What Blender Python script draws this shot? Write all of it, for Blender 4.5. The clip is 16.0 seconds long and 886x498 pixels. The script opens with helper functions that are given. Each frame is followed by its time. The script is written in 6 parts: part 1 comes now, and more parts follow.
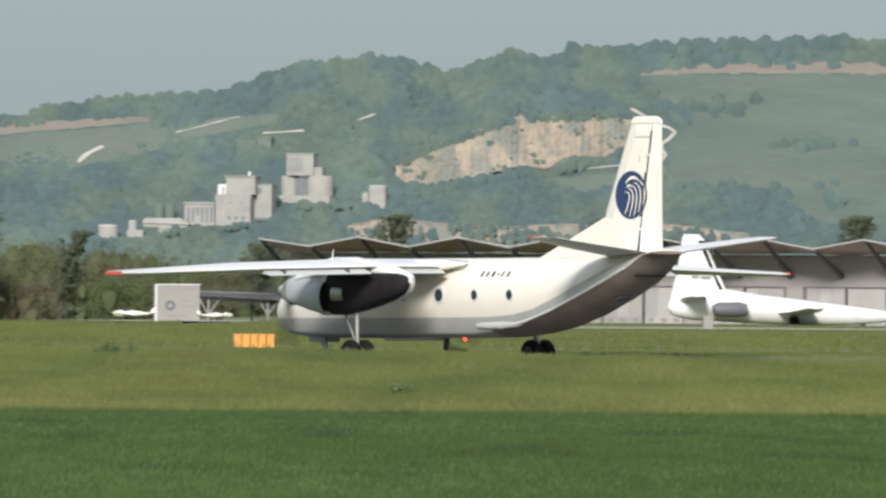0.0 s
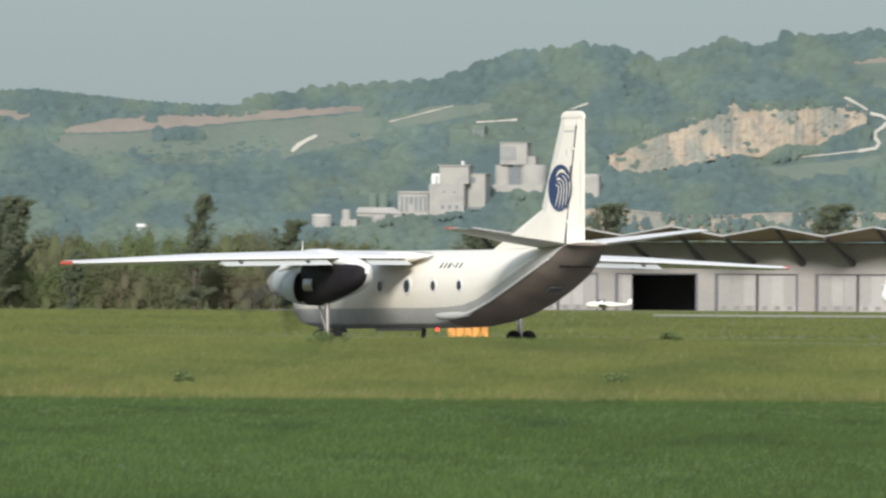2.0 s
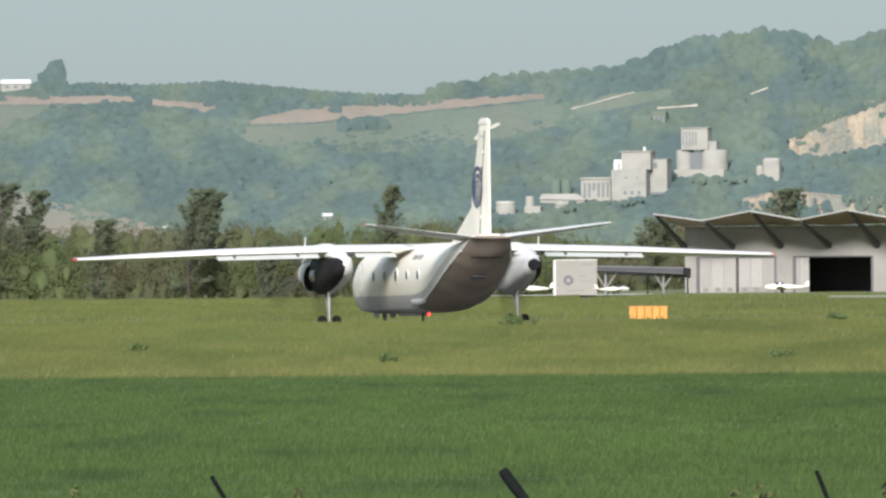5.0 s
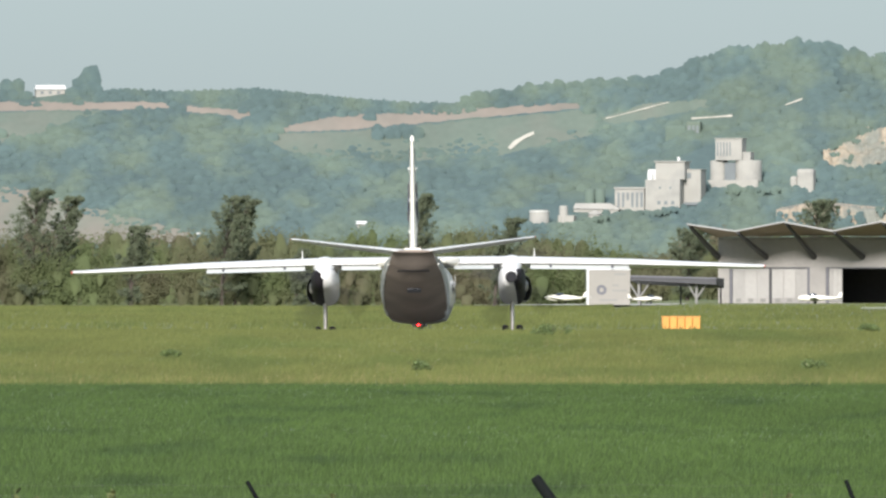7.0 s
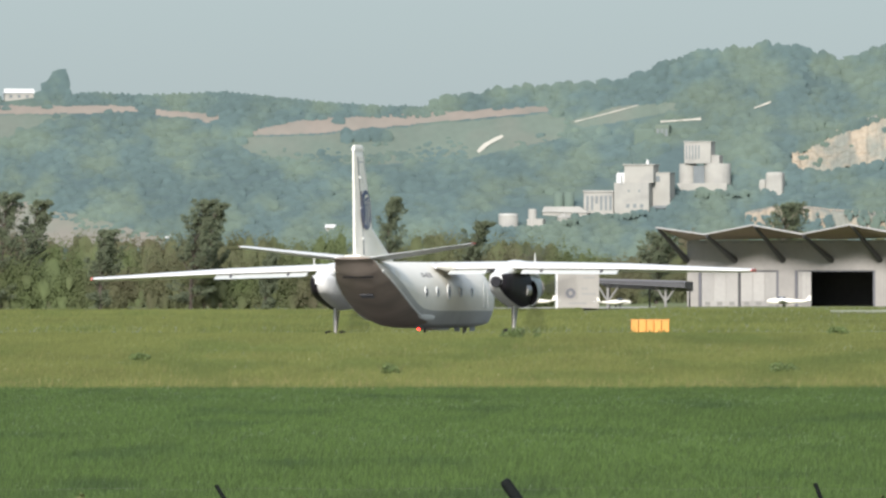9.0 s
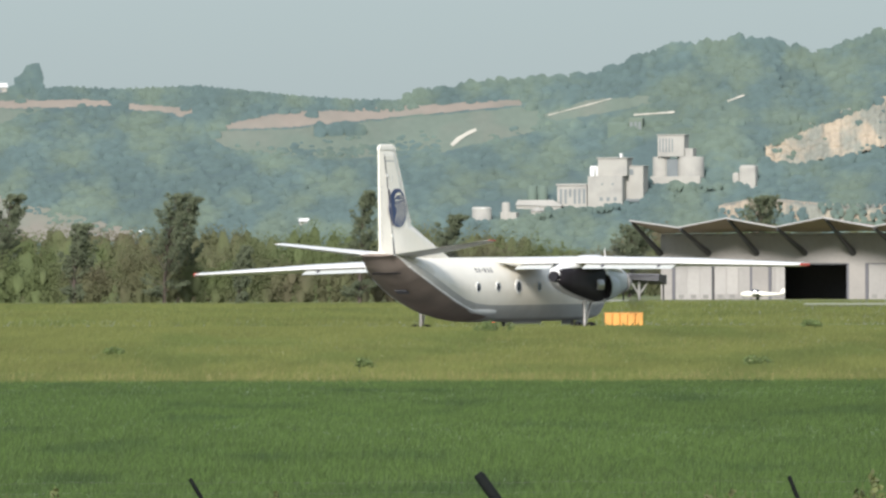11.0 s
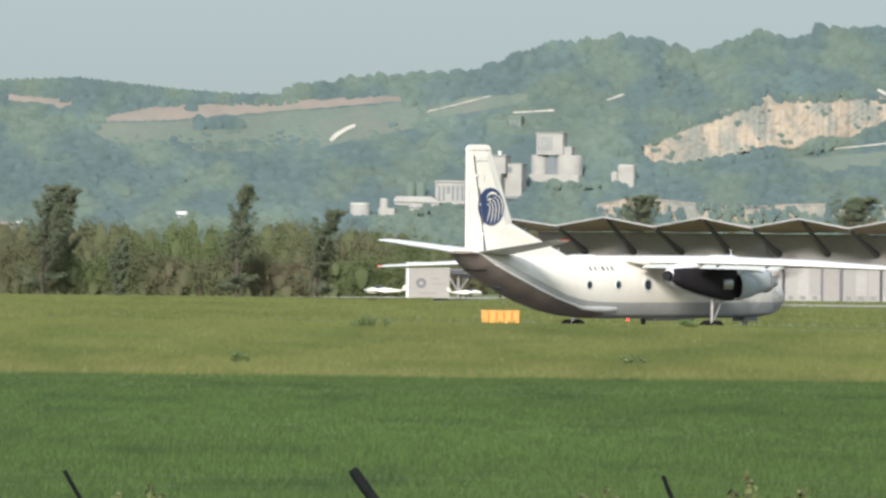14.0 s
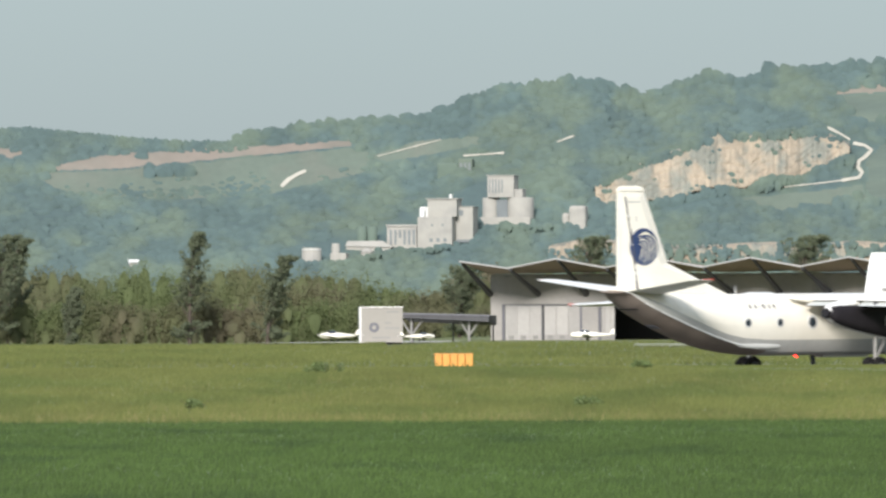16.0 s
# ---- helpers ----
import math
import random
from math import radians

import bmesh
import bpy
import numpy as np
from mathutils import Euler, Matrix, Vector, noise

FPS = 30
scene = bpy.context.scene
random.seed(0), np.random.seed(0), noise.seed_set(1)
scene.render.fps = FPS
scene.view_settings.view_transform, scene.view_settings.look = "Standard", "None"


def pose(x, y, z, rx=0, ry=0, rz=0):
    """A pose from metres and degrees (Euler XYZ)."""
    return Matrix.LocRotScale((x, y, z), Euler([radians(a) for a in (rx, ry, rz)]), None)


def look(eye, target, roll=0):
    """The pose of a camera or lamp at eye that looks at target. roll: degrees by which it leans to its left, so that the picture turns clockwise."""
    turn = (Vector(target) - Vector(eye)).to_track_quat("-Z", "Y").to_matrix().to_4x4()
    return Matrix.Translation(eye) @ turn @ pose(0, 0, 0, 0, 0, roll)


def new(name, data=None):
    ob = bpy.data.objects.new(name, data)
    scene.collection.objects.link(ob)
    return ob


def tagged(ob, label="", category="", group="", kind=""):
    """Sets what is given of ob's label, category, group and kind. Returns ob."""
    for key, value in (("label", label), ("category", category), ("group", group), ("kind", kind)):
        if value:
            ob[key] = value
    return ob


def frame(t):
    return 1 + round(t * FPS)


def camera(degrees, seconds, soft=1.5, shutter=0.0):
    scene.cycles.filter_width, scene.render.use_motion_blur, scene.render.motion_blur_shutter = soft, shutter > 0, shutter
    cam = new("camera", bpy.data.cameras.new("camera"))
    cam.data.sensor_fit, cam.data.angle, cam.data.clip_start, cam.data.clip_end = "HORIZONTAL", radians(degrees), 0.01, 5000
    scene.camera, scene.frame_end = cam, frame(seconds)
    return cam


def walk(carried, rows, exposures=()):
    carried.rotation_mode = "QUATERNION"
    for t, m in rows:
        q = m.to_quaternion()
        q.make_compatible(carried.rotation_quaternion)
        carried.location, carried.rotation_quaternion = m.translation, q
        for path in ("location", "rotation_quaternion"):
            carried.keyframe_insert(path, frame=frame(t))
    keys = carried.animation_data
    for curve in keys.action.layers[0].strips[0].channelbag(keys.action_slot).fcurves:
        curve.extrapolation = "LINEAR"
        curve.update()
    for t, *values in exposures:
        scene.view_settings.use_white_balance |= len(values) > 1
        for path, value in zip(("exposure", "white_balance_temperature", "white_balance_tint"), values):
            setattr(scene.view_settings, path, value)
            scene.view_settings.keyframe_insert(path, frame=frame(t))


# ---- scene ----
# ---------- camera ----------
# seconds, x, y, tilt, roll, turn; the eye stays 2.5 m above the field
EYE = 2.5
CAM = (
    (0.0, 0.470, 41.00, 90.2535, 0.450, -1.6697),
    (0.5, 0.470, 41.00, 90.2656, 0.564, -1.3907),
    (1.0, 0.473, 41.20, 90.2473, 0.501, -1.1835),
    (1.5, 0.476, 41.50, 90.2351, 0.407, -1.0663),
    (2.0, 0.482, 42.00, 90.2055, 0.353, -0.8414),
    (2.5, 0.482, 42.00, 90.1904, 0.363, -0.6025),
    (3.0, 0.476, 41.50, 90.1660, 0.330, -0.5101),
    (3.5, 0.442, 38.50, 90.1760, -0.035, -0.4877),
    (4.0, 0.298, 26.00, 90.1807, -0.331, -0.4897),
    (4.5, 0.109, 9.50, 90.1788, -0.456, -0.1856),
    (4.7, 0.052, 4.50, 90.1468, -0.573, -0.1600),
    (5.1, 0.007, 0.60, 90.1534, -0.344, -0.1140),
    (5.6, 0.000, 0.00, 90.1665, -0.172, -0.0614),
    (6.8, 0.000, 0.00, 90.1698, -0.000, 0.0066),
    (7.0, 0.000, 0.00, 90.1841, -0.000, -0.0000),
    (7.5, 0.000, 0.00, 90.1615, 0.006, -0.0193),
    (8.0, 0.000, 0.00, 90.1743, -0.118, -0.0308),
    (8.2, 0.000, 0.00, 90.1709, -0.115, -0.0614),
    (10.3, 0.000, 0.00, 90.2520, -0.000, -0.1503),
    (10.5, 0.000, 0.00, 90.2325, -0.015, -0.1751),
    (11.0, 0.000, 0.00, 90.1721, -0.146, -0.2228),
    (11.5, 0.000, 0.00, 90.1377, 0.126, -0.2305),
    (12.0, 0.000, 0.00, 90.1331, 0.580, -0.3183),
    (12.5, 0.000, 0.00, 90.1826, 0.397, -0.4451),
    (13.0, 0.000, 0.00, 90.2742, 0.552, -0.5230),
    (13.5, 0.000, 0.00, 90.2701, 0.722, -0.6010),
    (14.0, 0.000, 0.00, 90.1583, 0.644, -0.6981),
    (14.5, 0.000, 0.00, 90.1199, 0.285, -0.8107),
    (15.0, 0.000, 0.00, 90.1928, 0.077, -0.9052),
    (15.5, 0.000, 0.00, 90.2603, 0.050, -0.9353),
    (16.0, 0.000, 0.00, 90.3287, -0.228, -0.8832),
)
cam = camera(3.4352, 16.0, soft=2.5, shutter=0.5)
walk(cam, [(t, pose(x, y, EYE, a, 0, c) @ pose(0, 0, 0, 0, 0, r)) for t, x, y, a, r, c in CAM],
     exposures=[(t, s, 6150, 15) for t, s in ((0.0, 0.55), (2.0, 0.6), (4.0, 0.72), (7.0, 0.96), (8.5, 0.92), (11.0, 0.87), (15.0, 0.9), (16.0, 0.83))])

# ---------- light ----------
SUN_EL, SUN_AZ = 25.0, 191.0      # degrees; azimuth clockwise from +y
world = bpy.data.worlds.new("sky")
scene.world = world
world.use_nodes = True
wn = world.node_tree
sky = wn.nodes.new("ShaderNodeTexSky")
sky.sky_type = "NISHITA"
sky.sun_disc = False
sky.sun_elevation, sky.sun_rotation = radians(SUN_EL), radians(SUN_AZ)
sky.altitude, sky.air_density, sky.dust_density, sky.ozone_density = 200, 1.0, 0.9, 3.0
veil = wn.nodes.new("ShaderNodeMix")      # thin high haze over the blue
veil.data_type = "RGBA"
veil.inputs["Factor"].default_value = 0.72
haze, up_co, up_z, up_f = (wn.nodes.new("ShaderNode" + k) for k in ("VectorMath", "TexCoord", "SeparateXYZ", "Clamp"))
haze.operation = "MULTIPLY_ADD"            # an overcast sky is brightest and whitest overhead
haze.inputs[1].default_value = (5.8, 5.7, 5.5)
haze.inputs[2].default_value = (1.26, 1.76, 1.96)
wn.links.new(up_co.outputs["Generated"], up_z.inputs[0])
wn.links.new(up_z.outputs["Z"], up_f.inputs[0])
wn.links.new(up_f.outputs[0], haze.inputs[0])
wn.links.new(haze.outputs[0], veil.inputs["B"])
wn.links.new(sky.outputs[0], veil.inputs["A"])
wn.links.new(veil.outputs["Result"], wn.nodes["Background"].inputs[0])
wn.nodes["Background"].inputs[1].default_value = 0.10
sun = new("sun", bpy.data.lights.new("sun", "SUN"))
sun.data.energy, sun.data.angle, sun.data.color = 3.2, radians(13.0), (1.0, 0.95, 0.86)
el, az = radians(SUN_EL), radians(SUN_AZ)
sun.matrix_world = look((math.sin(az) * math.cos(el) * 100, math.cos(az) * math.cos(el) * 100, math.sin(el) * 100), (0, 0, 0))


# ---------- materials ----------
def mat(name, col, rough=0.7, var=0.25, fine=8.0, coarse=0.6, bump=0.0, metal=0.0, island=0.0, each=0.0, tint=None, tint_scale=0.1, tint_at=0.55, coat=0.0, thin=0.0, streak=1.0, deep=1.0):
    """A surface: a base colour varied at two scales, a second tint in patches, fine relief."""
    m = bpy.data.materials.new(name)
    m.use_nodes = True
    n, l = m.node_tree.nodes, m.node_tree.links
    b = n["Principled BSDF"]
    b.inputs["Roughness"].default_value, b.inputs["Metallic"].default_value = rough, metal
    b.inputs["Coat Weight"].default_value = coat
    co = n.new("ShaderNodeTexCoord")
    src = co.outputs["Object"]
    if streak != 1.0 or deep != 1.0:      # drawn out along the height or the depth
        mp = n.new("ShaderNodeMapping")
        mp.inputs["Scale"].default_value = (1, deep, streak)
        l.new(src, mp.inputs["Vector"])
        src = mp.outputs[0]

    def noise_at(scale, detail=4.0):
        t = n.new("ShaderNodeTexNoise")
        t.inputs["Scale"].default_value, t.inputs["Detail"].default_value = scale, detail
        l.new(src, t.inputs["Vector"])
        return t.outputs["Fac"]

    def mathn(op, a, bb):
        t = n.new("ShaderNodeMath")
        t.operation = op
        for i, v in enumerate((a, bb)):
            if isinstance(v, (int, float)):
                t.inputs[i].default_value = v
            else:
                l.new(v, t.inputs[i])
        return t.outputs[0]

    base = n.new("ShaderNodeRGB")
    base.outputs[0].default_value = (*col, 1)
    out = base.outputs[0]
    if tint:
        mix = n.new("ShaderNodeMix")
        mix.data_type = "RGBA"
        ramp = n.new("ShaderNodeMapRange")
        ramp.inputs[1].default_value, ramp.inputs[2].default_value = tint_at - 0.08, tint_at + 0.08
        l.new(noise_at(tint_scale, 5.0), ramp.inputs[0])
        l.new(ramp.outputs[0], mix.inputs["Factor"])
        l.new(out, mix.inputs["A"])
        mix.inputs["B"].default_value = (*tint, 1)
        out = mix.outputs["Result"]
    f = mathn("ADD", mathn("MULTIPLY", mathn("SUBTRACT", noise_at(fine), 0.5), 2.0 * var),
              mathn("MULTIPLY", mathn("SUBTRACT", noise_at(coarse), 0.5), 2.4 * var))
    f = mathn("ADD", f, 1.0)
    if island:
        g = n.new("ShaderNodeNewGeometry")
        f = mathn("MULTIPLY", f, mathn("ADD", mathn("MULTIPLY", g.outputs["Random Per Island"], 2 * island), 1 - island))
    if each:
        o = n.new("ShaderNodeObjectInfo")
        f = mathn("MULTIPLY", f, mathn("ADD", mathn("MULTIPLY", o.outputs["Random"], 2 * each), 1 - each))
    hs = n.new("ShaderNodeHueSaturation")
    l.new(f, hs.inputs["Value"])
    l.new(out, hs.inputs["Color"])
    l.new(hs.outputs[0], b.inputs["Base Color"])
    if thin:
        tr, ms = n.new("ShaderNodeBsdfTranslucent"), n.new("ShaderNodeMixShader")
        l.new(hs.outputs[0], tr.inputs["Color"])
        ms.inputs[0].default_value = thin
        l.new(b.outputs[0], ms.inputs[1])
        l.new(tr.outputs[0], ms.inputs[2])
        l.new(ms.outputs[0], n["Material Output"].inputs["Surface"])
    if bump:
        bp = n.new("ShaderNodeBump")
        bp.inputs["Strength"].default_value, bp.inputs["Distance"].default_value = 0.6, bump
        l.new(noise_at(fine * 1.5), bp.inputs["Height"])
        l.new(bp.outputs[0], b.inputs["Normal"])
    return m


def glow(name, col, power):
    m = bpy.data.materials.new(name)
    m.use_nodes = True
    b = m.node_tree.nodes["Principled BSDF"]
    b.inputs["Base Color"].default_value = (*col, 1)
    b.inputs["Emission Color"].default_value = (*col, 1)
    b.inputs["Emission Strength"].default_value = power
    return m


M_CROP = mat("crop_soil", (0.062, 0.099, 0.022), 0.9, 0.25, 3.0, 0.05, tint=(0.044, 0.076, 0.018), tint_scale=0.12)
M_CROPBLADE = mat("crop_blades", (0.065, 0.109, 0.0235), 0.6, 0.28, 0.9, 0.05, island=0.42, tint=(0.038, 0.071, 0.018), tint_scale=0.35, tint_at=0.62, thin=0.35, deep=0.12)
M_MEADOW = mat("meadow_ground", (0.108, 0.122, 0.032), 0.9, 0.3, 1.5, 0.05, tint=(0.092, 0.115, 0.029), tint_scale=0.06)
M_GRASS = mat("meadow_grass", (0.143, 0.160, 0.042), 0.7, 0.25, 0.4, 0.06, island=0.22, tint=(0.108, 0.136, 0.034), tint_scale=0.22, thin=0.35, deep=0.12)
M_STRAW = mat("seeding_grass", (0.20, 0.18, 0.068), 0.8, 0.2, 0.5, 0.1, island=0.3)
M_FLOWER = mat("pale_flowers", (0.36, 0.35, 0.2), 0.8, 0.1, 2, 0.2)
M_STALK = mat("dry_stalks", (0.085, 0.098, 0.030), 0.8, 0.25, 5, 0.5, island=0.35)
M_WEED = mat("weed_green", (0.10, 0.14, 0.04), 0.7, 0.25, 5, 0.5, island=0.35)
M_ASPHALT = mat("worn_asphalt", (0.10, 0.10, 0.095), 0.85, 0.25, 3, 0.2, bump=0.01)
M_CONCRETE = mat("pale_concrete", (0.38, 0.37, 0.33), 0.85, 0.15, 1, 0.1)
M_STRIP = mat("grassy_concrete", (0.25, 0.25, 0.16), 0.9, 0.2, 0.6, 0.06, tint=(0.17, 0.19, 0.08), tint_scale=0.05)
M_LEAF = mat("tree_leaves", (0.110, 0.132, 0.072), 0.75, 0.25, 1.2, 0.3, island=0.22, thin=0.4)
M_SCRUB = mat("scrub_leaves", (0.144, 0.180, 0.072), 0.9, 0.20, 0.9, 0.12, island=0.05, tint=(0.154, 0.140, 0.082), tint_scale=0.07, tint_at=0.52, thin=0.5, streak=0.5)
M_BARK = mat("bark", (0.075, 0.06, 0.045), 0.9, 0.3, 4, 0.5, bump=0.03)
# Far scrub, woods and pasture: distance haze mixed into the base colour, paler and bluer.
M_HILLHAZE = mat("hazed_hill_scrub", (0.112, 0.151, 0.118), 0.95, 0.15, 0.3, 0.04, tint=(0.094, 0.133, 0.120), tint_scale=0.08, deep=0.3)
M_WOODHAZE = mat("far_woods", (0.120, 0.162, 0.124), 0.95, 0.22, 0.45, 0.05, island=0.06, tint=(0.090, 0.134, 0.126), tint_scale=0.075, tint_at=0.48, thin=0.2, deep=0.3)
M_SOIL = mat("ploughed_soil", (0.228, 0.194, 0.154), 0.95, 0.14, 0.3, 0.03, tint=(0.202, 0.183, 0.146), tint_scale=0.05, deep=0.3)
M_PASTUREHAZE = mat("hazed_pale_pasture", (0.122, 0.154, 0.117), 0.95, 0.14, 0.5, 0.05, tint=(0.138, 0.157, 0.121), tint_scale=0.06, deep=0.3)
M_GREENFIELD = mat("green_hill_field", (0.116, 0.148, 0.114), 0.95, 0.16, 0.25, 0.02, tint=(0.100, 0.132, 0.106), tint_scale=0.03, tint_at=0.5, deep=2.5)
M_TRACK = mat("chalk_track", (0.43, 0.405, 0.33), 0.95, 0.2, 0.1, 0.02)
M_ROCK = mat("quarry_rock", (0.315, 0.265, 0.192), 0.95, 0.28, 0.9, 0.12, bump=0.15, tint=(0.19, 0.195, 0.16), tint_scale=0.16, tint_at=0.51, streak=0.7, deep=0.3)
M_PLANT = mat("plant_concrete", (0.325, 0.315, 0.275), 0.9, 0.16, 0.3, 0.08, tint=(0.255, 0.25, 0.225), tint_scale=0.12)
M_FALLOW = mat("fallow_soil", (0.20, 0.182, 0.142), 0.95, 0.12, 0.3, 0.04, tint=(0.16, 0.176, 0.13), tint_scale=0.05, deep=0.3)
M_PLANTDARK = mat("plant_shade", (0.16, 0.18, 0.18), 0.8, 0.2, 0.3, 0.05)
M_WALL = mat("hangar_plaster", (0.30, 0.284, 0.257), 0.9, 0.10, 2, 0.15, tint=(0.26, 0.248, 0.227), tint_scale=0.2)
M_DOORP = mat("hangar_door_paint", (0.33, 0.318, 0.292), 0.7, 0.1, 3, 0.3, each=0.13)
M_ROOF = mat("weathered_roof", (0.35, 0.265, 0.225), 0.85, 0.15, 2, 0.2, tint=(0.29, 0.225, 0.195), tint_scale=0.15)
M_STEELDARK = mat("dark_steel", (0.05, 0.05, 0.052), 0.6, 0.2, 2, 0.3)
M_FRAME = mat("grey_door_frame", (0.12, 0.12, 0.13), 0.6, 0.1, 2, 0.3)
# near-black: the dimness inside the hangar is put into the colour
M_INSIDE = mat("hangar_inside_shade", (0.05, 0.05, 0.055), 0.9, 0.2, 2, 0.3)
M_WHITE = mat("white_aircraft_paint", (0.77, 0.73, 0.62), 0.42, 0.05, 3, 0.25, tint=(0.73, 0.69, 0.58), tint_scale=0.35, tint_at=0.6)
M_WINGW = mat("white_wing_paint", (0.72, 0.71, 0.67), 0.42, 0.05, 3, 0.25, tint=(0.65, 0.64, 0.60), tint_scale=0.4, tint_at=0.6)
M_FLAP = mat("flap_grey_paint", (0.50, 0.515, 0.48), 0.5, 0.08, 2, 0.3)
M_GREY = mat("grey_belly_paint", (0.43, 0.43, 0.395), 0.5, 0.10, 3, 0.3, tint=(0.37, 0.365, 0.335), tint_scale=0.4)
M_PALEGREY = mat("pale_grey_paint", (0.60, 0.60, 0.56), 0.5, 0.06, 3, 0.3)
# Ramp grey taken darker and browner: its underside shade is in the colour.
M_RAMPSHADE = mat("shaded_ramp_grey", (0.27, 0.22, 0.18), 0.7, 0.16, 2, 0.3, tint=(0.215, 0.18, 0.15), tint_scale=0.5)
M_COWL = mat("blue_grey_cowling", (0.40, 0.435, 0.43), 0.45, 0.06, 3, 0.4)
M_SOOT = mat("exhaust_soot", (0.018, 0.016, 0.018), 0.55, 0.3, 2, 0.4)
M_METAL = mat("bare_metal", (0.42, 0.40, 0.37), 0.35, 0.2, 4, 0.5, metal=0.7)
M_TYRE = mat("tyre_rubber", (0.014, 0.0135, 0.013), 0.85, 0.2, 6, 1)
M_RUBBER = mat("black_rubber", (0.02, 0.02, 0.022), 0.6, 0.15, 4, 1)
M_RED = mat("red_paint", (0.55, 0.10, 0.07), 0.5, 0.1, 4, 1)
M_BLUE = mat("emblem_blue", (0.022, 0.042, 0.11), 0.5, 0.1, 3, 1)
M_GOLD = mat("emblem_cream", (0.78, 0.73, 0.56), 0.5, 0.06, 3, 1)
M_INK = mat("dark_lettering", (0.09, 0.09, 0.10), 0.6, 0.05, 3, 1)
M_GLASS = mat("window_glass", (0.03, 0.04, 0.05), 0.08, 0.05, 2, 1)
M_BLADE = mat("propeller_black", (0.03, 0.03, 0.032), 0.5, 0.1, 4, 1)
M_YELLOW = mat("yellow_plastic", (0.62, 0.28, 0.05), 0.5, 0.1, 4, 1, each=0.05)
M_SIGN = mat("sign_white", (0.265, 0.25, 0.215), 0.6, 0.06, 2, 0.5)
M_POST = mat("weathered_post", (0.010, 0.012, 0.011), 0.95, 0.5, 14, 3, bump=0.01)
M_FLASHING = mat("roof_flashing", (0.34, 0.33, 0.31), 0.6, 0.1, 2, 0.3)
M_FAINT = mat("faded_lettering", (0.22, 0.215, 0.195), 0.6, 0.06, 2, 0.5)
M_WIRE = mat("galvanised_wire", (0.10, 0.105, 0.09), 0.6, 0.1, 8, 2)
M_BEACON = glow("beacon_red", (1.0, 0.02, 0.02), 7.0)

for dull in (M_SOOT, M_TYRE, M_RUBBER, M_INK, M_POST, M_RAMPSHADE):
    dull.node_tree.nodes["Principled BSDF"].inputs["Specular IOR Level"].default_value = 0.12

# ---------- making meshes ----------
def part(name, bm, material, parent, label=""):
    """Links a bmesh as one mesh object under its thing."""
    me = bpy.data.meshes.new(name)
    bm.to_mesh(me)
    bm.free()
    for m in material if isinstance(material, (list, tuple)) else (material,):
        me.materials.append(m)
    ob = new(name, me)
    ob.parent = parent
    if label:
        ob["label"] = label
    return ob


def thing(name, label, category, m=None, group="", kind=""):
    ob = new(name)
    ob.empty_display_size = 0.3
    if m:
        ob.matrix_world = m
    return tagged(ob, label, category, group, kind)


def sheet(name, verts, faces, material, label="", category="", kind="", group="", smooth=False):
    me = bpy.data.meshes.new(name)
    me.from_pydata([tuple(v) for v in verts], [], [tuple(f) for f in faces])
    me.materials.append(material)
    if smooth:
        me.shade_smooth()
    return tagged(new(name, me), label, category, group, kind)


def soup(name, v, n_side, material, label="", category="", kind="", parent=None, normals=None):
    """Many separate small polygons of n_side corners; v has shape (count * n_side, 3)."""
    v = np.asarray(v, dtype=np.float32).reshape(-1, 3)
    c = len(v) // n_side
    me = bpy.data.meshes.new(name)
    me.vertices.add(len(v))
    me.vertices.foreach_set("co", v.ravel())
    me.loops.add(len(v))
    me.loops.foreach_set("vertex_index", np.arange(len(v), dtype=np.int32))
    me.polygons.add(c)
    me.polygons.foreach_set("loop_start", np.arange(c, dtype=np.int32) * n_side)
    me.polygons.foreach_set("loop_total", np.full(c, n_side, dtype=np.int32))
    me.materials.append(material)
    me.update(calc_edges=True)
    if normals is not None:
        me.normals_split_custom_set(np.repeat(np.asarray(normals, dtype=np.float32).reshape(-1, 3), n_side, axis=0))
    ob = tagged(new(name, me), label, category, "", kind)
    ob.parent = parent
    return ob


def joined(name, base_v, base_f, mats4, material, label="", category="", kind="", smooth=True, soft=None):
    """Many transformed copies of small shapes in one mesh. mats4: list of (which shape, 3x3, offset)."""
    vs, fs, off = [], [], 0
    for k, r, o in mats4:
        v = base_v[k] @ r.T + o
        vs.append(v)
        fs.append(base_f[k] + off)
        off += len(v)
    vs, fs = np.concatenate(vs).astype(np.float32), np.concatenate(fs).astype(np.int32)
    me = bpy.data.meshes.new(name)
    me.vertices.add(len(vs))
    me.vertices.foreach_set("co", vs.ravel())
    me.loops.add(fs.size)
    me.loops.foreach_set("vertex_index", fs.ravel())
    me.polygons.add(len(fs))
    me.polygons.foreach_set("loop_start", np.arange(len(fs), dtype=np.int32) * 3)
    me.polygons.foreach_set("loop_total", np.full(len(fs), 3, dtype=np.int32))
    me.materials.append(material)
    me.update(calc_edges=True)
    if smooth:
        me.shade_smooth()
    if soft is not None:      # foliage scatters light as one soft mass
        nv = np.empty(len(vs) * 3, dtype=np.float32)
        me.vertices.foreach_get("normal", nv)
        nv = nv.reshape(-1, 3) * soft[0] + np.array(soft[1])
        me.normals_split_custom_set_from_vertices(nv / np.linalg.norm(nv, axis=1)[:, None])
    return tagged(new(name, me), label, category, "", kind)


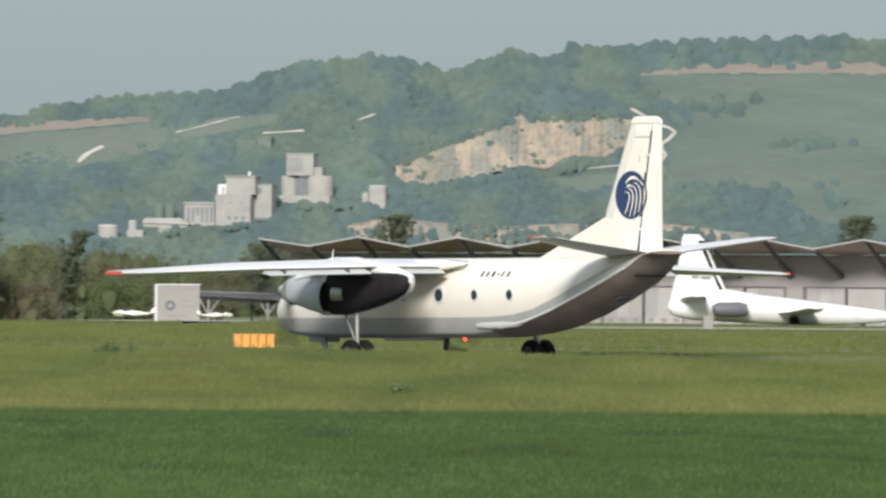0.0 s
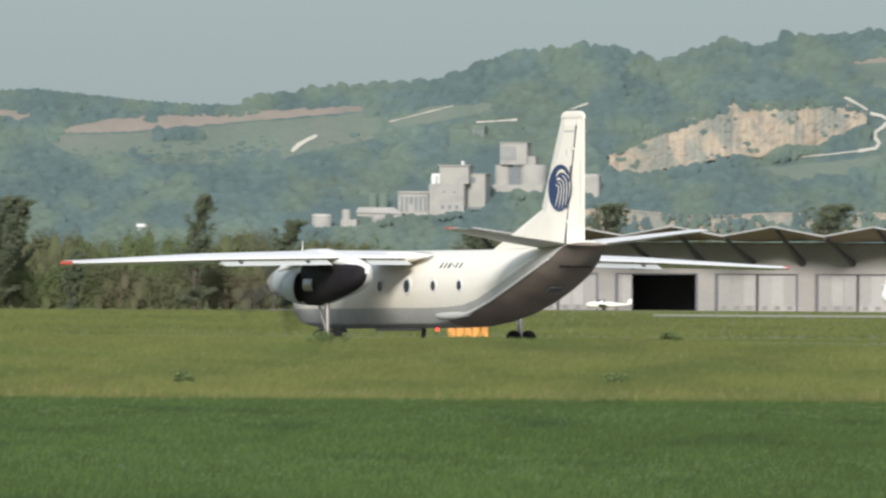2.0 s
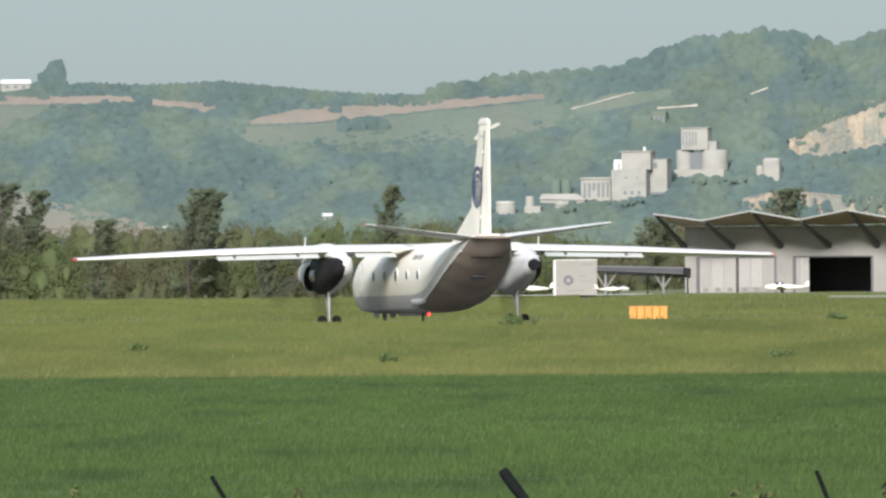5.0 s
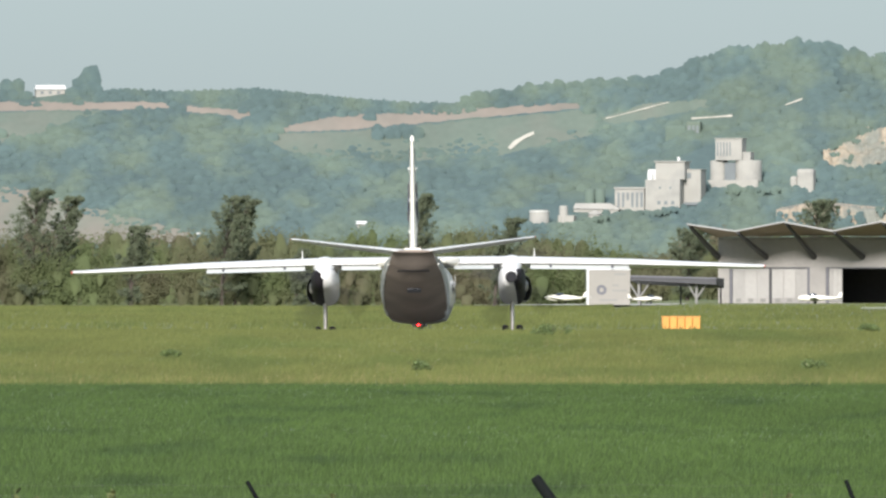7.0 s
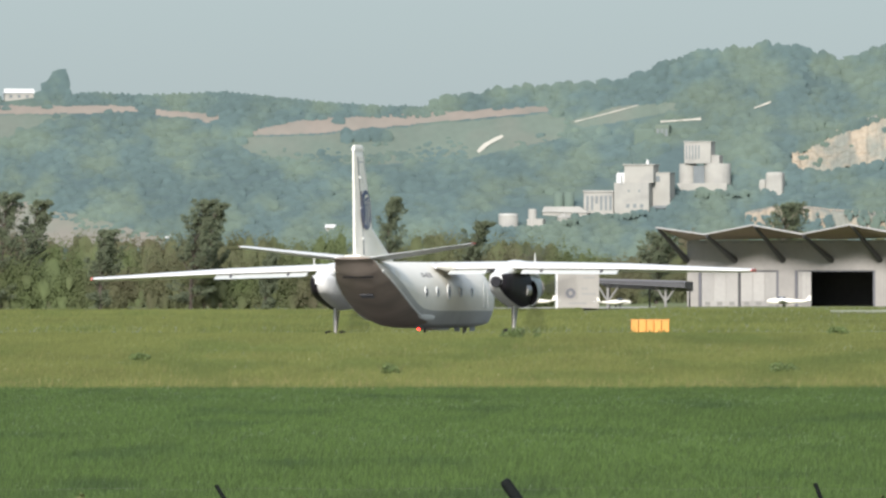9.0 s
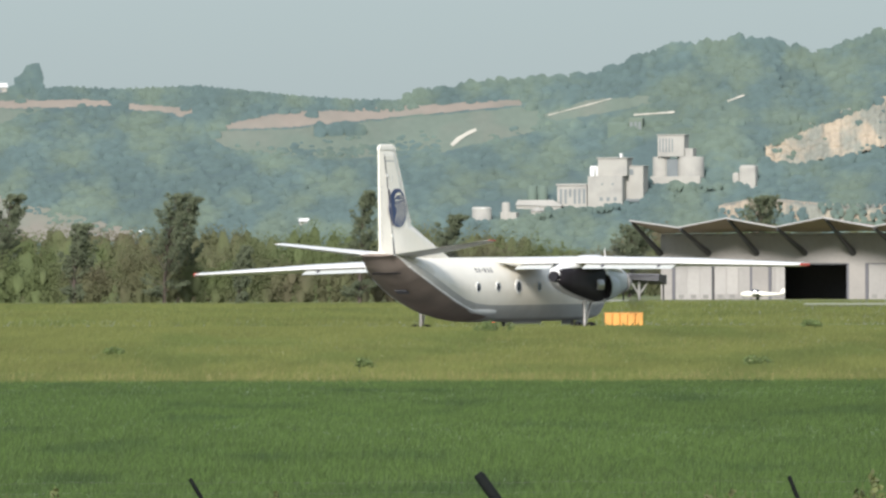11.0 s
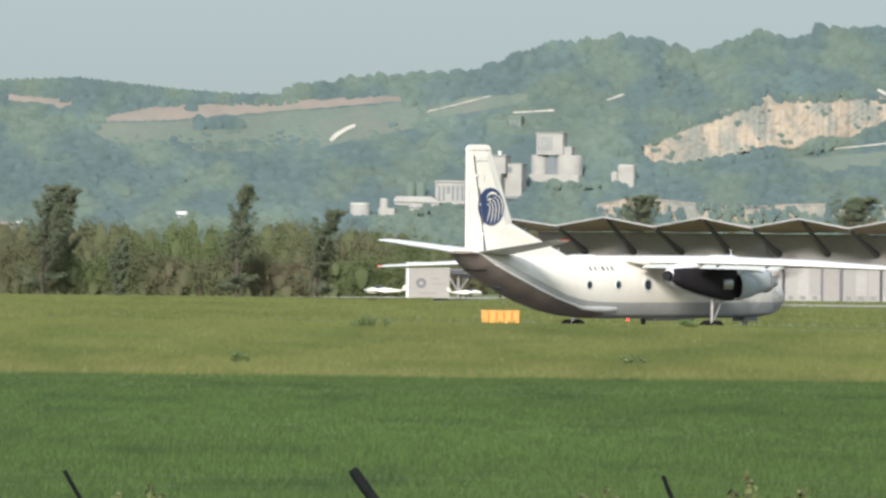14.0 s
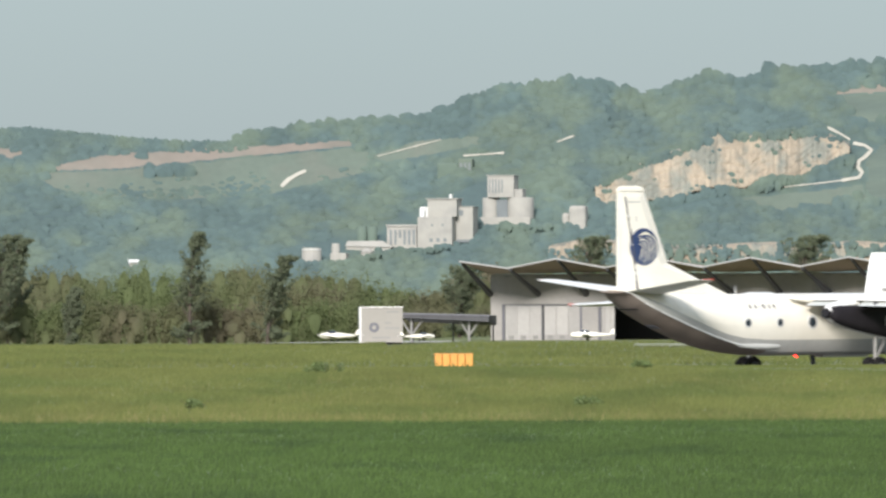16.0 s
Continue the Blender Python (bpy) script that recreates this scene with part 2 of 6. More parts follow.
def box(bm, x0, x1, y0, y1, z0, z1, bevel=0.0, m=None, mi=0):
    v = [bm.verts.new((x, y, z)) for z in (z0, z1) for y in (y0, y1) for x in (x0, x1)]
    fs = [bm.faces.new([v[i] for i in f]) for f in ((0, 2, 3, 1), (4, 5, 7, 6), (0, 1, 5, 4), (2, 6, 7, 3), (0, 4, 6, 2), (1, 3, 7, 5))]
    for f in fs:
        f.material_index = mi
    if bevel:
        es = list({e for f in fs for e in f.edges})
        r = bmesh.ops.bevel(bm, geom=es, offset=bevel, segments=2, affect="EDGES", profile=0.6)
        v = list({q for f in r["faces"] for q in f.verts} | {q for q in v if q.is_valid})
    if m:
        bmesh.ops.transform(bm, matrix=m, verts=[q for q in v if q.is_valid])
    return bm


def tube(bm, a, b, r0, r1=None, n=10, caps=True, mi=0):
    a, b = Vector(a), Vector(b)
    r1 = r0 if r1 is None else r1
    q = (b - a).to_track_quat("Z", "Y").to_matrix()
    rings = []
    for p, r in ((a, r0), (b, r1)):
        rings.append([bm.verts.new(p + q @ Vector((math.cos(i * math.tau / n) * r, math.sin(i * math.tau / n) * r, 0))) for i in range(n)])
    for i in range(n):
        f = bm.faces.new((rings[0][i], rings[0][(i + 1) % n], rings[1][(i + 1) % n], rings[1][i]))
        f.smooth, f.material_index = True, mi
    if caps:
        for cap in (rings[0][::-1], rings[1]):
            f = bm.faces.new(cap)
            f.material_index = mi
            for e in f.edges:
                e.smooth = False
    return bm


def lathe(bm, prof, n=24, axis="X", mi=0):
    """A turned body: prof is a list of (along, radius)."""
    rings = []
    for s, r in prof:
        ring = []
        for i in range(n):
            c, d = math.cos(i * math.tau / n) * r, math.sin(i * math.tau / n) * r
            ring.append(bm.verts.new({"X": (s, c, d), "Y": (c, s, d), "Z": (c, d, s)}[axis]))
        rings.append(ring)
    for a, b in zip(rings, rings[1:]):
        for i in range(n):
            f = bm.faces.new((a[i], a[(i + 1) % n], b[(i + 1) % n], b[i]))
            f.smooth, f.material_index = True, mi
    for cap in (rings[0][::-1], rings[-1]):
        f = bm.faces.new(cap)
        f.material_index = mi
        for e in f.edges:
            e.smooth = False
    bmesh.ops.recalc_face_normals(bm, faces=bm.faces)
    return bm


def loft(bm, rings, mi=0, caps=True, smooth=True):
    rv = [[bm.verts.new(p) for p in r] for r in rings]
    n = len(rv[0])
    for a, b in zip(rv, rv[1:]):
        for i in range(n):
            f = bm.faces.new((a[i], a[(i + 1) % n], b[(i + 1) % n], b[i]))
            f.smooth, f.material_index = smooth, mi
    if caps:
        for cap in (rv[0][::-1], rv[-1]):
            f = bm.faces.new(cap)
            f.material_index = mi
            for e in f.edges:
                e.smooth = False
    bmesh.ops.recalc_face_normals(bm, faces=bm.faces)
    return bm


FAR = 26145.0     # bearings and rises are given in 1/26145 radian


def at(b, e, d):
    """The point at bearing b (right of +y) and rise e over eye level, d metres off."""
    return Vector((b / FAR * d, d, EYE + e / FAR * d))


# ---------- the taxiing aircraft's way: seconds, x, y, z, pitch, bank, heading ----------
TAXI = (
    (0.0, 16.10, 569.60, 0.826, -0.34, -0.37, 33.44),
    (0.5, 13.82, 573.26, 0.810, -0.35, -0.25, 31.52),
    (1.0, 11.57, 576.99, 0.799, -0.36, -0.14, 29.55),
    (1.5, 9.67, 580.65, 0.776, -0.37, -0.04, 27.56),
    (2.0, 7.80, 584.42, 0.702, -0.38, 0.00, 25.23),
    (2.5, 6.24, 588.11, 0.707, -0.39, -0.03, 23.06),
    (3.0, 4.72, 591.93, 0.693, -0.39, -0.08, 20.96),
    (3.5, 3.47, 595.76, 0.664, -0.38, -0.05, 19.06),
    (4.0, 2.23, 599.73, 0.651, -0.36, -0.02, 17.04),
    (4.5, 1.32, 603.66, 0.646, -0.34, -0.02, 14.69),
    (7.0, -1.01, 624.01, 0.500, -0.22, -0.53, -0.89),
    (7.5, -0.99, 627.89, 0.458, -0.18, -0.60, -3.98),
    (8.0, -0.66, 631.49, 0.453, -0.13, -0.63, -7.24),
    (10.5, 3.67, 648.32, 0.429, 0.19, -0.71, -21.32),
    (11.0, 5.16, 651.60, 0.410, 0.26, -0.71, -24.34),
    (11.5, 6.74, 654.70, 0.415, 0.32, -0.71, -27.14),
    (12.0, 8.59, 657.77, 0.394, 0.38, -0.68, -29.77),
    (12.5, 10.53, 660.72, 0.413, 0.43, -0.59, -32.05),
    (13.0, 12.64, 663.61, 0.467, 0.46, -0.48, -34.20),
    (13.5, 14.78, 666.37, 0.493, 0.47, -0.36, -36.42),
    (14.0, 17.21, 669.16, 0.475, 0.46, -0.23, -38.65),
    (14.5, 19.53, 671.77, 0.488, 0.42, -0.10, -40.59),
    (15.0, 22.13, 674.43, 0.526, 0.38, 0.03, -42.39),
    (15.5, 24.64, 677.01, 0.569, 0.33, 0.16, -43.95),
    (16.0, 27.41, 679.69, 0.620, 0.28, 0.29, -44.82),
)


def lerp_table(x, table):
    return float(np.interp(x, [p[0] for p in table], [p[1] for p in table]))


# ---------- ground ----------
def grass_level(y):
    return lerp_table(y, ((0, 0), (413, 0), (430, 0.10), (500, 0.66), (556, 1.13), (600, 1.10), (690, 0.93), (1000, 1.25), (1450, 1.83), (2000, 3.5), (2700, 7.0), (3000, 8.0)))


SINK = 0.28      # the wheels reach this far below the airframe's base level
first, last = TAXI[0], TAXI[-1]
way = []
for s in (60, 40, 20):
    h = radians(first[6])
    way.append((first[1] + math.sin(h) * s, first[2] - math.cos(h) * s, first[3]))
way += [(r[1], r[2], r[3]) for r in TAXI]
for s in (20, 40, 70):
    h = radians(last[6])
    way.append((last[1] - math.sin(h) * s, last[2] + math.cos(h) * s, last[3]))
way = np.array(way)
way[:, 2] -= SINK
# the taxi line, evenly stepped
seg = np.linalg.norm(np.diff(way[:, :2], axis=0), axis=1)
cum = np.concatenate(([0], np.cumsum(seg)))
steps = np.linspace(0, cum[-1], 90)
LINE = np.stack([np.interp(steps, cum, way[:, k]) for k in range(3)], axis=1)
for _ in range(12):
    LINE[1:-1, 2] = (LINE[:-2, 2] + LINE[2:, 2] + LINE[1:-1, 2]) / 3


def ground_z(x, y):
    side = min(1.0, max(0.0, (24.0 - x * 1450.0 / max(y, 1.0)) / 14.0)) * min(1.0, max(0.0, (y - 800) / 600.0))
    g = grass_level(y) - 0.62 * side + 0.05 * noise.noise(Vector((x * 0.06, y * 0.02, 0.3)))
    if 500 < y < 760 and -60 < x < 110:
        d2 = (LINE[:, 0] - x) ** 2 + (LINE[:, 1] - y) ** 2
        k = int(d2.argmin())
        d = math.sqrt(d2[k])
        w = min(1.0, max(0.0, (d - 6.4) / 2.4))
        w = w * w * (3 - 2 * w)
        return (LINE[k, 2] - 0.03) * (1 - w) + g * w
    return g


xs = sorted({*np.arange(-46, 92, 1.6).round(2), *[s * v for v in (60, 80, 110, 150, 200, 280, 400, 600, 900, 1400) for s in (-1, 1)], 100.0})
ys = sorted({*np.arange(540, 740, 1.6).round(2), *range(-200, 540, 20), *range(760, 1500, 40), *range(1500, 2800, 100), 413.5, 415.5, 2760})
gv = [(x, y, ground_z(x, y)) for y in ys for x in xs]
nx = len(xs)
gf = [(j * nx + i, j * nx + i + 1, (j + 1) * nx + i + 1, (j + 1) * nx + i) for j in range(len(ys) - 1) for i in range(nx - 1)]
ground = sheet("ground", gv, gf, M_MEADOW, "rough green airfield meadow with yellowing grass", "ground", "structure", smooth=True)
ground.data.materials.append(M_CROP)
for p in ground.data.polygons:
    if p.center.y < 414.4:
        p.material_index = 1

# taxiway, laid in its shallow trough
tv, tf = [], []
for i, p in enumerate(LINE):
    a, b = LINE[max(i - 1, 0)], LINE[min(i + 1, len(LINE) - 1)]
    d = Vector((b[0] - a[0], b[1] - a[1], 0)).normalized()
    nrm = Vector((d.y, -d.x, 0))
    for w in (-6.2, -3.0, 3.0, 6.2):
        tv.append((p[0] + nrm.x * w, p[1] + nrm.y * w, p[2] - (0.02 if abs(w) > 5 else 0.0)))
    if i:
        o = 4 * i
        tf += [(o - 4 + k, o - 3 + k, o + 1 + k, o + k) for k in range(3)]
sheet("taxiway", tv, tf, M_ASPHALT, "worn dark asphalt taxiway sunk behind tall grass", "taxiway", "structure", smooth=True)

# pale concrete apron before the hangars
ap_m = Matrix.Translation(at(487, 0, 1450)) @ pose(0, 0, 0, 0, 0, -25)
ap = []
for x, y in ((-6, -46), (40, -52), (95, -62), (95, 1.0), (40, 1.0), (-6, 1.0)):
    q = ap_m @ Vector((x, y, 0))
    ap.append((q.x, q.y, EYE - 12.3 / FAR * 1450 - (0.12 if y < -20 else 0.0)))
sheet("apron", ap, [(0, 1, 4, 5), (1, 2, 3, 4)], M_CONCRETE, "pale concrete apron before the hangars", "apron", "structure")

# pale concrete taxi strip crossing the far meadow
STRIP = (1150, 1245, 740)      # nearest, farthest, first bearing
sv = [(b / FAR * y, y, ground_z(b / FAR * y, y) + 0.06) for y in np.linspace(STRIP[0], STRIP[1], 9) for b in np.linspace(STRIP[2], 2300, 40)]
sheet("taxi_strip", sv, [(j * 40 + i, j * 40 + i + 1, j * 40 + i + 41, j * 40 + i + 40) for j in range(8) for i in range(39)], M_STRIP, "pale concrete taxi strip in the far meadow", "taxiway", "structure", smooth=True)

rng = np.random.default_rng(7)


def blades(n, y0, y1, b0, b1, h0, h1, w0, w1, lean=0.35, power=1.0, strands=3, patch=0.0):
    """Tufts of upright grass blades over the sector between two bearings; n tufts."""
    y = y0 + (y1 - y0) * rng.random(n) ** power
    x = (b0 + (b1 - b0) * rng.random(n)) / FAR * y
    if patch:
        keep = np.array([noise.noise(Vector((a * 0.12, c * 0.035, 5.0))) > rng.normal(0, 0.25) + patch for a, c in zip(x, y)])
        x, y = x[keep], y[keep]
        n = len(x)
    keep = (y < STRIP[0] - 45) | (y > STRIP[1]) | (x * FAR / y < STRIP[2])
    near = (y > 540) & (y < 760)      # none on the taxiway
    keep[near] &= np.hypot(x[near, None] - LINE[None, :, 0], y[near, None] - LINE[None, :, 1]).min(1) > 7.6
    x, y = x[keep], y[keep]
    n = len(x)
    lev = np.interp(y, [r[0] for r in LEVELS], [r[1] for r in LEVELS])
    lev = lev - 0.62 * np.clip((24.0 - x * 1450.0 / y) / 14.0, 0, 1) * np.clip((y - 800) / 600.0, 0, 1)
    out = np.empty((n, strands, 3, 3), dtype=np.float32)
    for s in range(strands):
        h = h0 + (h1 - h0) * rng.random(n)
        w = w0 + (w1 - w0) * rng.random(n)
        a = rng.random(n) * math.tau
        px, py = x + rng.normal(0, 0.06, n), y + rng.normal(0, 0.06, n)
        tilt = rng.normal(0.12, lean, n) * h
        out[:, s, 0] = np.stack([px - w * 0.5, py, lev - 0.03], 1)
        out[:, s, 1] = np.stack([px + w * 0.5, py + w * 0.3, lev - 0.03], 1)
        out[:, s, 2] = np.stack([px + tilt, py + np.sin(a) * h * 0.2, lev + h], 1)
    return out.reshape(-1, 3)


LEVELS = [(y, grass_level(y)) for y in (0, 413, 430, 500, 556, 600, 690, 1000, 1450)]
soup("crop_plants", blades(120000, 150, 413.2, -950, 1620, 0.06, 0.15, 0.012, 0.03), 3, M_CROPBLADE, "dense even green young cereal crop", "crop", "stuff")
soup("meadow_grass", np.concatenate([blades(76000, 414.5, 562, -950, 1620, 0.06, 0.2, 0.018, 0.045), blades(24000, 562, 690, -950, 1620, 0.03, 0.10, 0.02, 0.05), blades(26000, 690, 1320, -950, 1620, 0.12, 0.35, 0.03, 0.08), blades(14000, 1320, 1570, -950, 300, 0.15, 0.5, 0.05, 0.1)]), 3, M_GRASS,
     "tall rough meadow grass in uneven green tufts", "grass", "stuff")
soup("seeding_grass", np.concatenate([blades(1600, 414.2, 426, -950, 1620, 0.12, 0.32, 0.007, 0.017, strands=2), blades(1500, 424, 520, -950, 1620, 0.18, 0.36, 0.007, 0.017, strands=2, patch=0.1)]), 3, M_STRAW,
     "straw-coloured seeding grass along the crop's edge", "grass", "stuff")
fl = []
for _ in range(60):
    y = 416 + 120 * rng.random() ** 1.6
    x = rng.uniform(-950, 1620) / FAR * y
    r = rng.uniform(0.008, 0.018)
    z = float(np.interp(y, [q[0] for q in LEVELS], [q[1] for q in LEVELS])) + rng.uniform(0.2, 0.38)
    fl += [(x - r, y, z), (x, y - r, z - r), (x + r, y, z), (x, y + r * 0.3, z + r)]
soup("meadow_flowers", fl, 4, M_FLOWER, "scattered pale meadow flowers", "flowers", "stuff")


def clump_leaves(n, cx, cy, cz, rx, ry, rz, size, out, nor=None):
    """Leaf sprays on and in an uneven ellipsoid."""
    d = rng.normal(size=(n, 3))
    d /= np.linalg.norm(d, axis=1)[:, None]
    r = rng.random(n) ** 0.45
    p = d * r[:, None] * np.array([rx, ry, rz]) + np.array([cx, cy, cz])
    a, b = rng.normal(size=(n, 3)), rng.normal(size=(n, 3))
    a /= np.linalg.norm(a, axis=1)[:, None]
    b -= a * (a * b).sum(1)[:, None]
    b /= np.linalg.norm(b, axis=1)[:, None]
    b *= np.where(np.cross(a, b)[:, 1] < 0, -1.0, 1.0)[:, None]
    if nor is not None:
        q = 0.6 * d * r[:, None] + 0.25 * rng.normal(size=(n, 3)) + np.array([0.0, -0.55, 0.5])
        nor.append(q / np.linalg.norm(q, axis=1)[:, None])
    s = size * (0.6 + 0.8 * rng.random(n))[:, None]
    out.append(np.stack([p - a * s * 0.5, p + b * s * 0.36, p + a * s * 0.6, p - b * s * 0.36], 1))


def bush(b, d, w, h, label):
    """A dark low weed bush in the meadow; w, h in metres."""
    x = b / FAR * d
    t = thing("bush", label, "bush", pose(x, d, ground_z(x, d)), group="bushes in the meadow")
    o = []
    for _ in range(9):
        clump_leaves(170, rng.normal(0, w * 0.3), rng.normal(0, 0.2), h * rng.uniform(0.15, 0.6), w * 0.22, 0.25, h * 0.33, 0.055, o)
    soup("leaves", np.concatenate(o), 4, M_WEED, parent=t)
    bm = bmesh.new()
    for k in range(5):
        tube(bm, (rng.normal(0, 0.08), 0, -0.05), (rng.normal(0, w * 0.3), rng.normal(0, 0.1), h * 0.7), 0.012, 0.004, 5)
    part("stems", bm, M_BARK, t)


for b, e, w, h in ((190, -72, 0.9, 0.6), (-32, -134, 0.75, 0.45), (652, -130, 0.8, 0.45), (752, -62, 0.8, 0.42), (-480, -110, 0.6, 0.36)):
    d = 2.5 * FAR / -e
    for _ in range(30):
        d = (EYE - grass_level(d)) * FAR / -e * 0.5 + d * 0.5
    bush(b, d, w, h, "dark low weed clump standing in the meadow")


# ---------- hills ----------
SKYLINE = ((-2600, 300), (-1600, 340), (-784, 352), (-700, 355), (-640, 362), (-560, 366), (-470, 362), (-330, 368), (-180, 352), (-60, 342), (20, 342), (80, 350), (180, 366), (260, 370),
           (360, 376), (420, 392), (440, 408), (520, 430), (620, 440), (690, 440), (720, 420), (765, 414), (830, 440), (870, 450), (930, 440), (980, 440), (1050, 462), (1160, 470), (1300, 474), (1460, 478), (1900, 470), (2800, 430), (4200, 360))
FOOT = 50.0


def hill_d(s, b=0.0):
    s = max(0.0, s)
    return 3700 + 170 * s ** 0.9 + 8 * noise.noise(Vector((b * 0.003, s * 2.0, 1.0))) * min(1, s * 3)


def on_hill(b, e, up=0.0):
    """The point of the hillside at bearing b and rise e."""
    s = (e - FOOT) / (lerp_table(b, SKYLINE) - FOOT)
    p = at(b, e, hill_d(s, b))
    p.z += up
    return p


def inside(b, e, poly):
    c, n = False, len(poly)
    for i in range(n):
        (x0, y0), (x1, y1) = poly[i], poly[i - 1]
        if (y0 > e) != (y1 > e) and b < (x1 - x0) * (e - y0) / (y1 - y0) + x0:
            c = not c
    return c


FIELDS = [
    ("ploughed_field", ((-300, 297), (-194, 319), (30, 332), (244, 343), (244, 333), (100, 320), (-60, 305), (-180, 294), (-290, 291)), M_SOIL, "long bare brown ploughed field on the hill"),
    ("ploughed_field", ((-1500, 347), (-784, 344), (-500, 344), (-484, 334), (-600, 330), (-784, 328), (-1500, 326)), M_SOIL, "bare brown ploughed field near the hilltop"),
    ("ploughed_field", ((-455, 338), (-330, 328), (-335, 318), (-360, 312), (-380, 322), (-455, 328)), M_SOIL, "bare brown ploughed strip near the hilltop"),
    ("pasture", ((-1500, 324), (-784, 326), (-600, 328), (-690, 300), (-740, 278), (-784, 270), (-1500, 262)), M_PASTUREHAZE, "pale dry pasture on the hill"),
    ("pasture", ((-310, 288), (-180, 291), (-60, 302), (100, 317), (244, 330), (275, 318), (262, 285), (150, 262), (100, 250), (-60, 240), (-200, 244), (-300, 262)), M_PASTUREHAZE, "pale green pasture on the hill"),
    ("pasture", ((-1500, 235), (-784, 200), (-700, 178), (-560, 142), (-440, 112), (-440, 92), (-784, 92), (-1500, 92)), M_FALLOW, "pale pinkish fallow slope"),
    ("pasture", ((275, 316), (360, 342), (470, 350), (470, 336), (400, 320), (300, 305)), M_PASTUREHAZE, "pale green clearing on the hill"),
    ("ploughed_field", ((1104, 434), (1230, 442), (1457, 448), (2200, 446), (2200, 420), (1457, 428), (1240, 426), (1104, 423)), M_SOIL, "bare brown strip field on the hilltop"),
    ("pasture", ((1104, 420), (1240, 423), (1457, 425), (2600, 418), (2600, 190), (1457, 162), (1400, 175), (1330, 225), (1220, 230), (1160, 238), (1150, 300), (1200, 352), (1120, 390)), M_GREENFIELD, "broad green pasture slope in faint bands"),
    ("pasture", ((935, 238), (1060, 250), (1150, 262), (1150, 235), (1060, 222), (1000, 216)), M_PASTUREHAZE, "pale green quarry floor"),
]
hb = np.concatenate((np.linspace(-2600, -1200, 30), np.arange(-1180, 1880, 4.6), np.linspace(1900, 4200, 40)))
hs = np.concatenate((np.linspace(-0.25, 0.0, 6), np.linspace(0, 1.0, 150)[1:], (1.03, 1.08)))
tops = np.interp(hb, [p[0] for p in SKYLINE], [p[1] for p in SKYLINE])
hv, he = [], []
for s in hs:
    for b, top in zip(hb, tops):
        e = FOOT + min(s, 1.0) * (top - FOOT)
        he.append(e)
        p = at(b, e, hill_d(s, b)) if s >= 0 else Vector((b / FAR * 3700, 3700 + 4000 * s, 9.5 + s * 10))
        if s > 1.0:
            p.y += (s - 1) * 3500
            p.z -= (s - 1) * 300
        hv.append(p)
nb = len(hb)
he = np.array(he).reshape(len(hs), nb)
cb = (hb[:-1] + hb[1:])[None, :] / 2 + np.zeros((len(hs) - 1, 1))
ce = (he[:-1, :-1] + he[1:, 1:]) / 2
wob = np.array([[noise.noise(Vector((b * 0.05, k * 0.12, 2.0))) for b in hb[:-1]] for k in range(len(hs) - 1)])
cb, ce = cb + 9 * wob, ce + 3 * wob


def inside_all(b, e, poly):
    c = np.zeros(b.shape, dtype=bool)
    for i in range(len(poly)):
        (x0, y0), (x1, y1) = poly[i], poly[i - 1]
        if y0 != y1:
            c ^= ((y0 > e) != (y1 > e)) & (b < (x1 - x0) * (e - y0) / (y1 - y0) + x0)
    return c


owner = np.full(cb.shape, -1)
for k, (_, poly, _, _) in enumerate(FIELDS):
    owner[inside_all(cb, ce, poly) & (owner < 0) & (hs[:-1, None] >= 0)] = k


def terrain_piece(k, name, material, label, category):
    jj, ii = np.nonzero(owner == k)
    quads = np.stack([jj * nb + ii, jj * nb + ii + 1, (jj + 1) * nb + ii + 1, (jj + 1) * nb + ii], 1)
    used, inv = np.unique(quads, return_inverse=True)
    return sheet(name, [hv[q] for q in used], inv.reshape(-1, 4).tolist(), material, label, category, "structure", smooth=True)


terrain_piece(-1, "hillside", M_WOODHAZE, "long green hillside behind the airfield, haze put into its colour", "hill")
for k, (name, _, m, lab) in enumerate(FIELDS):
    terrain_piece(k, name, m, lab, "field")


ON_TRACKS = []      # bearings and rises along the tracks, kept clear of trees


def track(pts, w, label):
    """A pale track: points in bearing and rise, width in the same units."""
    v, f = [], []
    fine = []
    for (b0, e0), (b1, e1) in zip(pts, pts[1:]):
        k = max(2, int(math.hypot(b1 - b0, e1 - e0) / 6))
        fine += [(b0 + (b1 - b0) * i / k, e0 + (e1 - e0) * i / k) for i in range(k)]
    fine.append(pts[-1])
    ON_TRACKS.extend(fine)
    for i, (b, e) in enumerate(fine):
        (b0, e0), (b1, e1) = fine[max(i - 1, 0)], fine[min(i + 1, len(fine) - 1)]
        n = math.hypot(b1 - b0, e1 - e0) or 1
        q = w * (0.75 + 0.5 * noise.noise(Vector((b * 0.06, e * 0.06, 9)))) * 0.5
        v += [on_hill(b - (e1 - e0) / n * q, e + (b1 - b0) / n * q, 0.15), on_hill(b + (e1 - e0) / n * q, e - (b1 - b0) / n * q, 0.15)]
        if i:
            f.append((2 * i - 2, 2 * i - 1, 2 * i + 1, 2 * i))
    sheet("track", v, f, M_TRACK, label, "track", "structure", smooth=True)


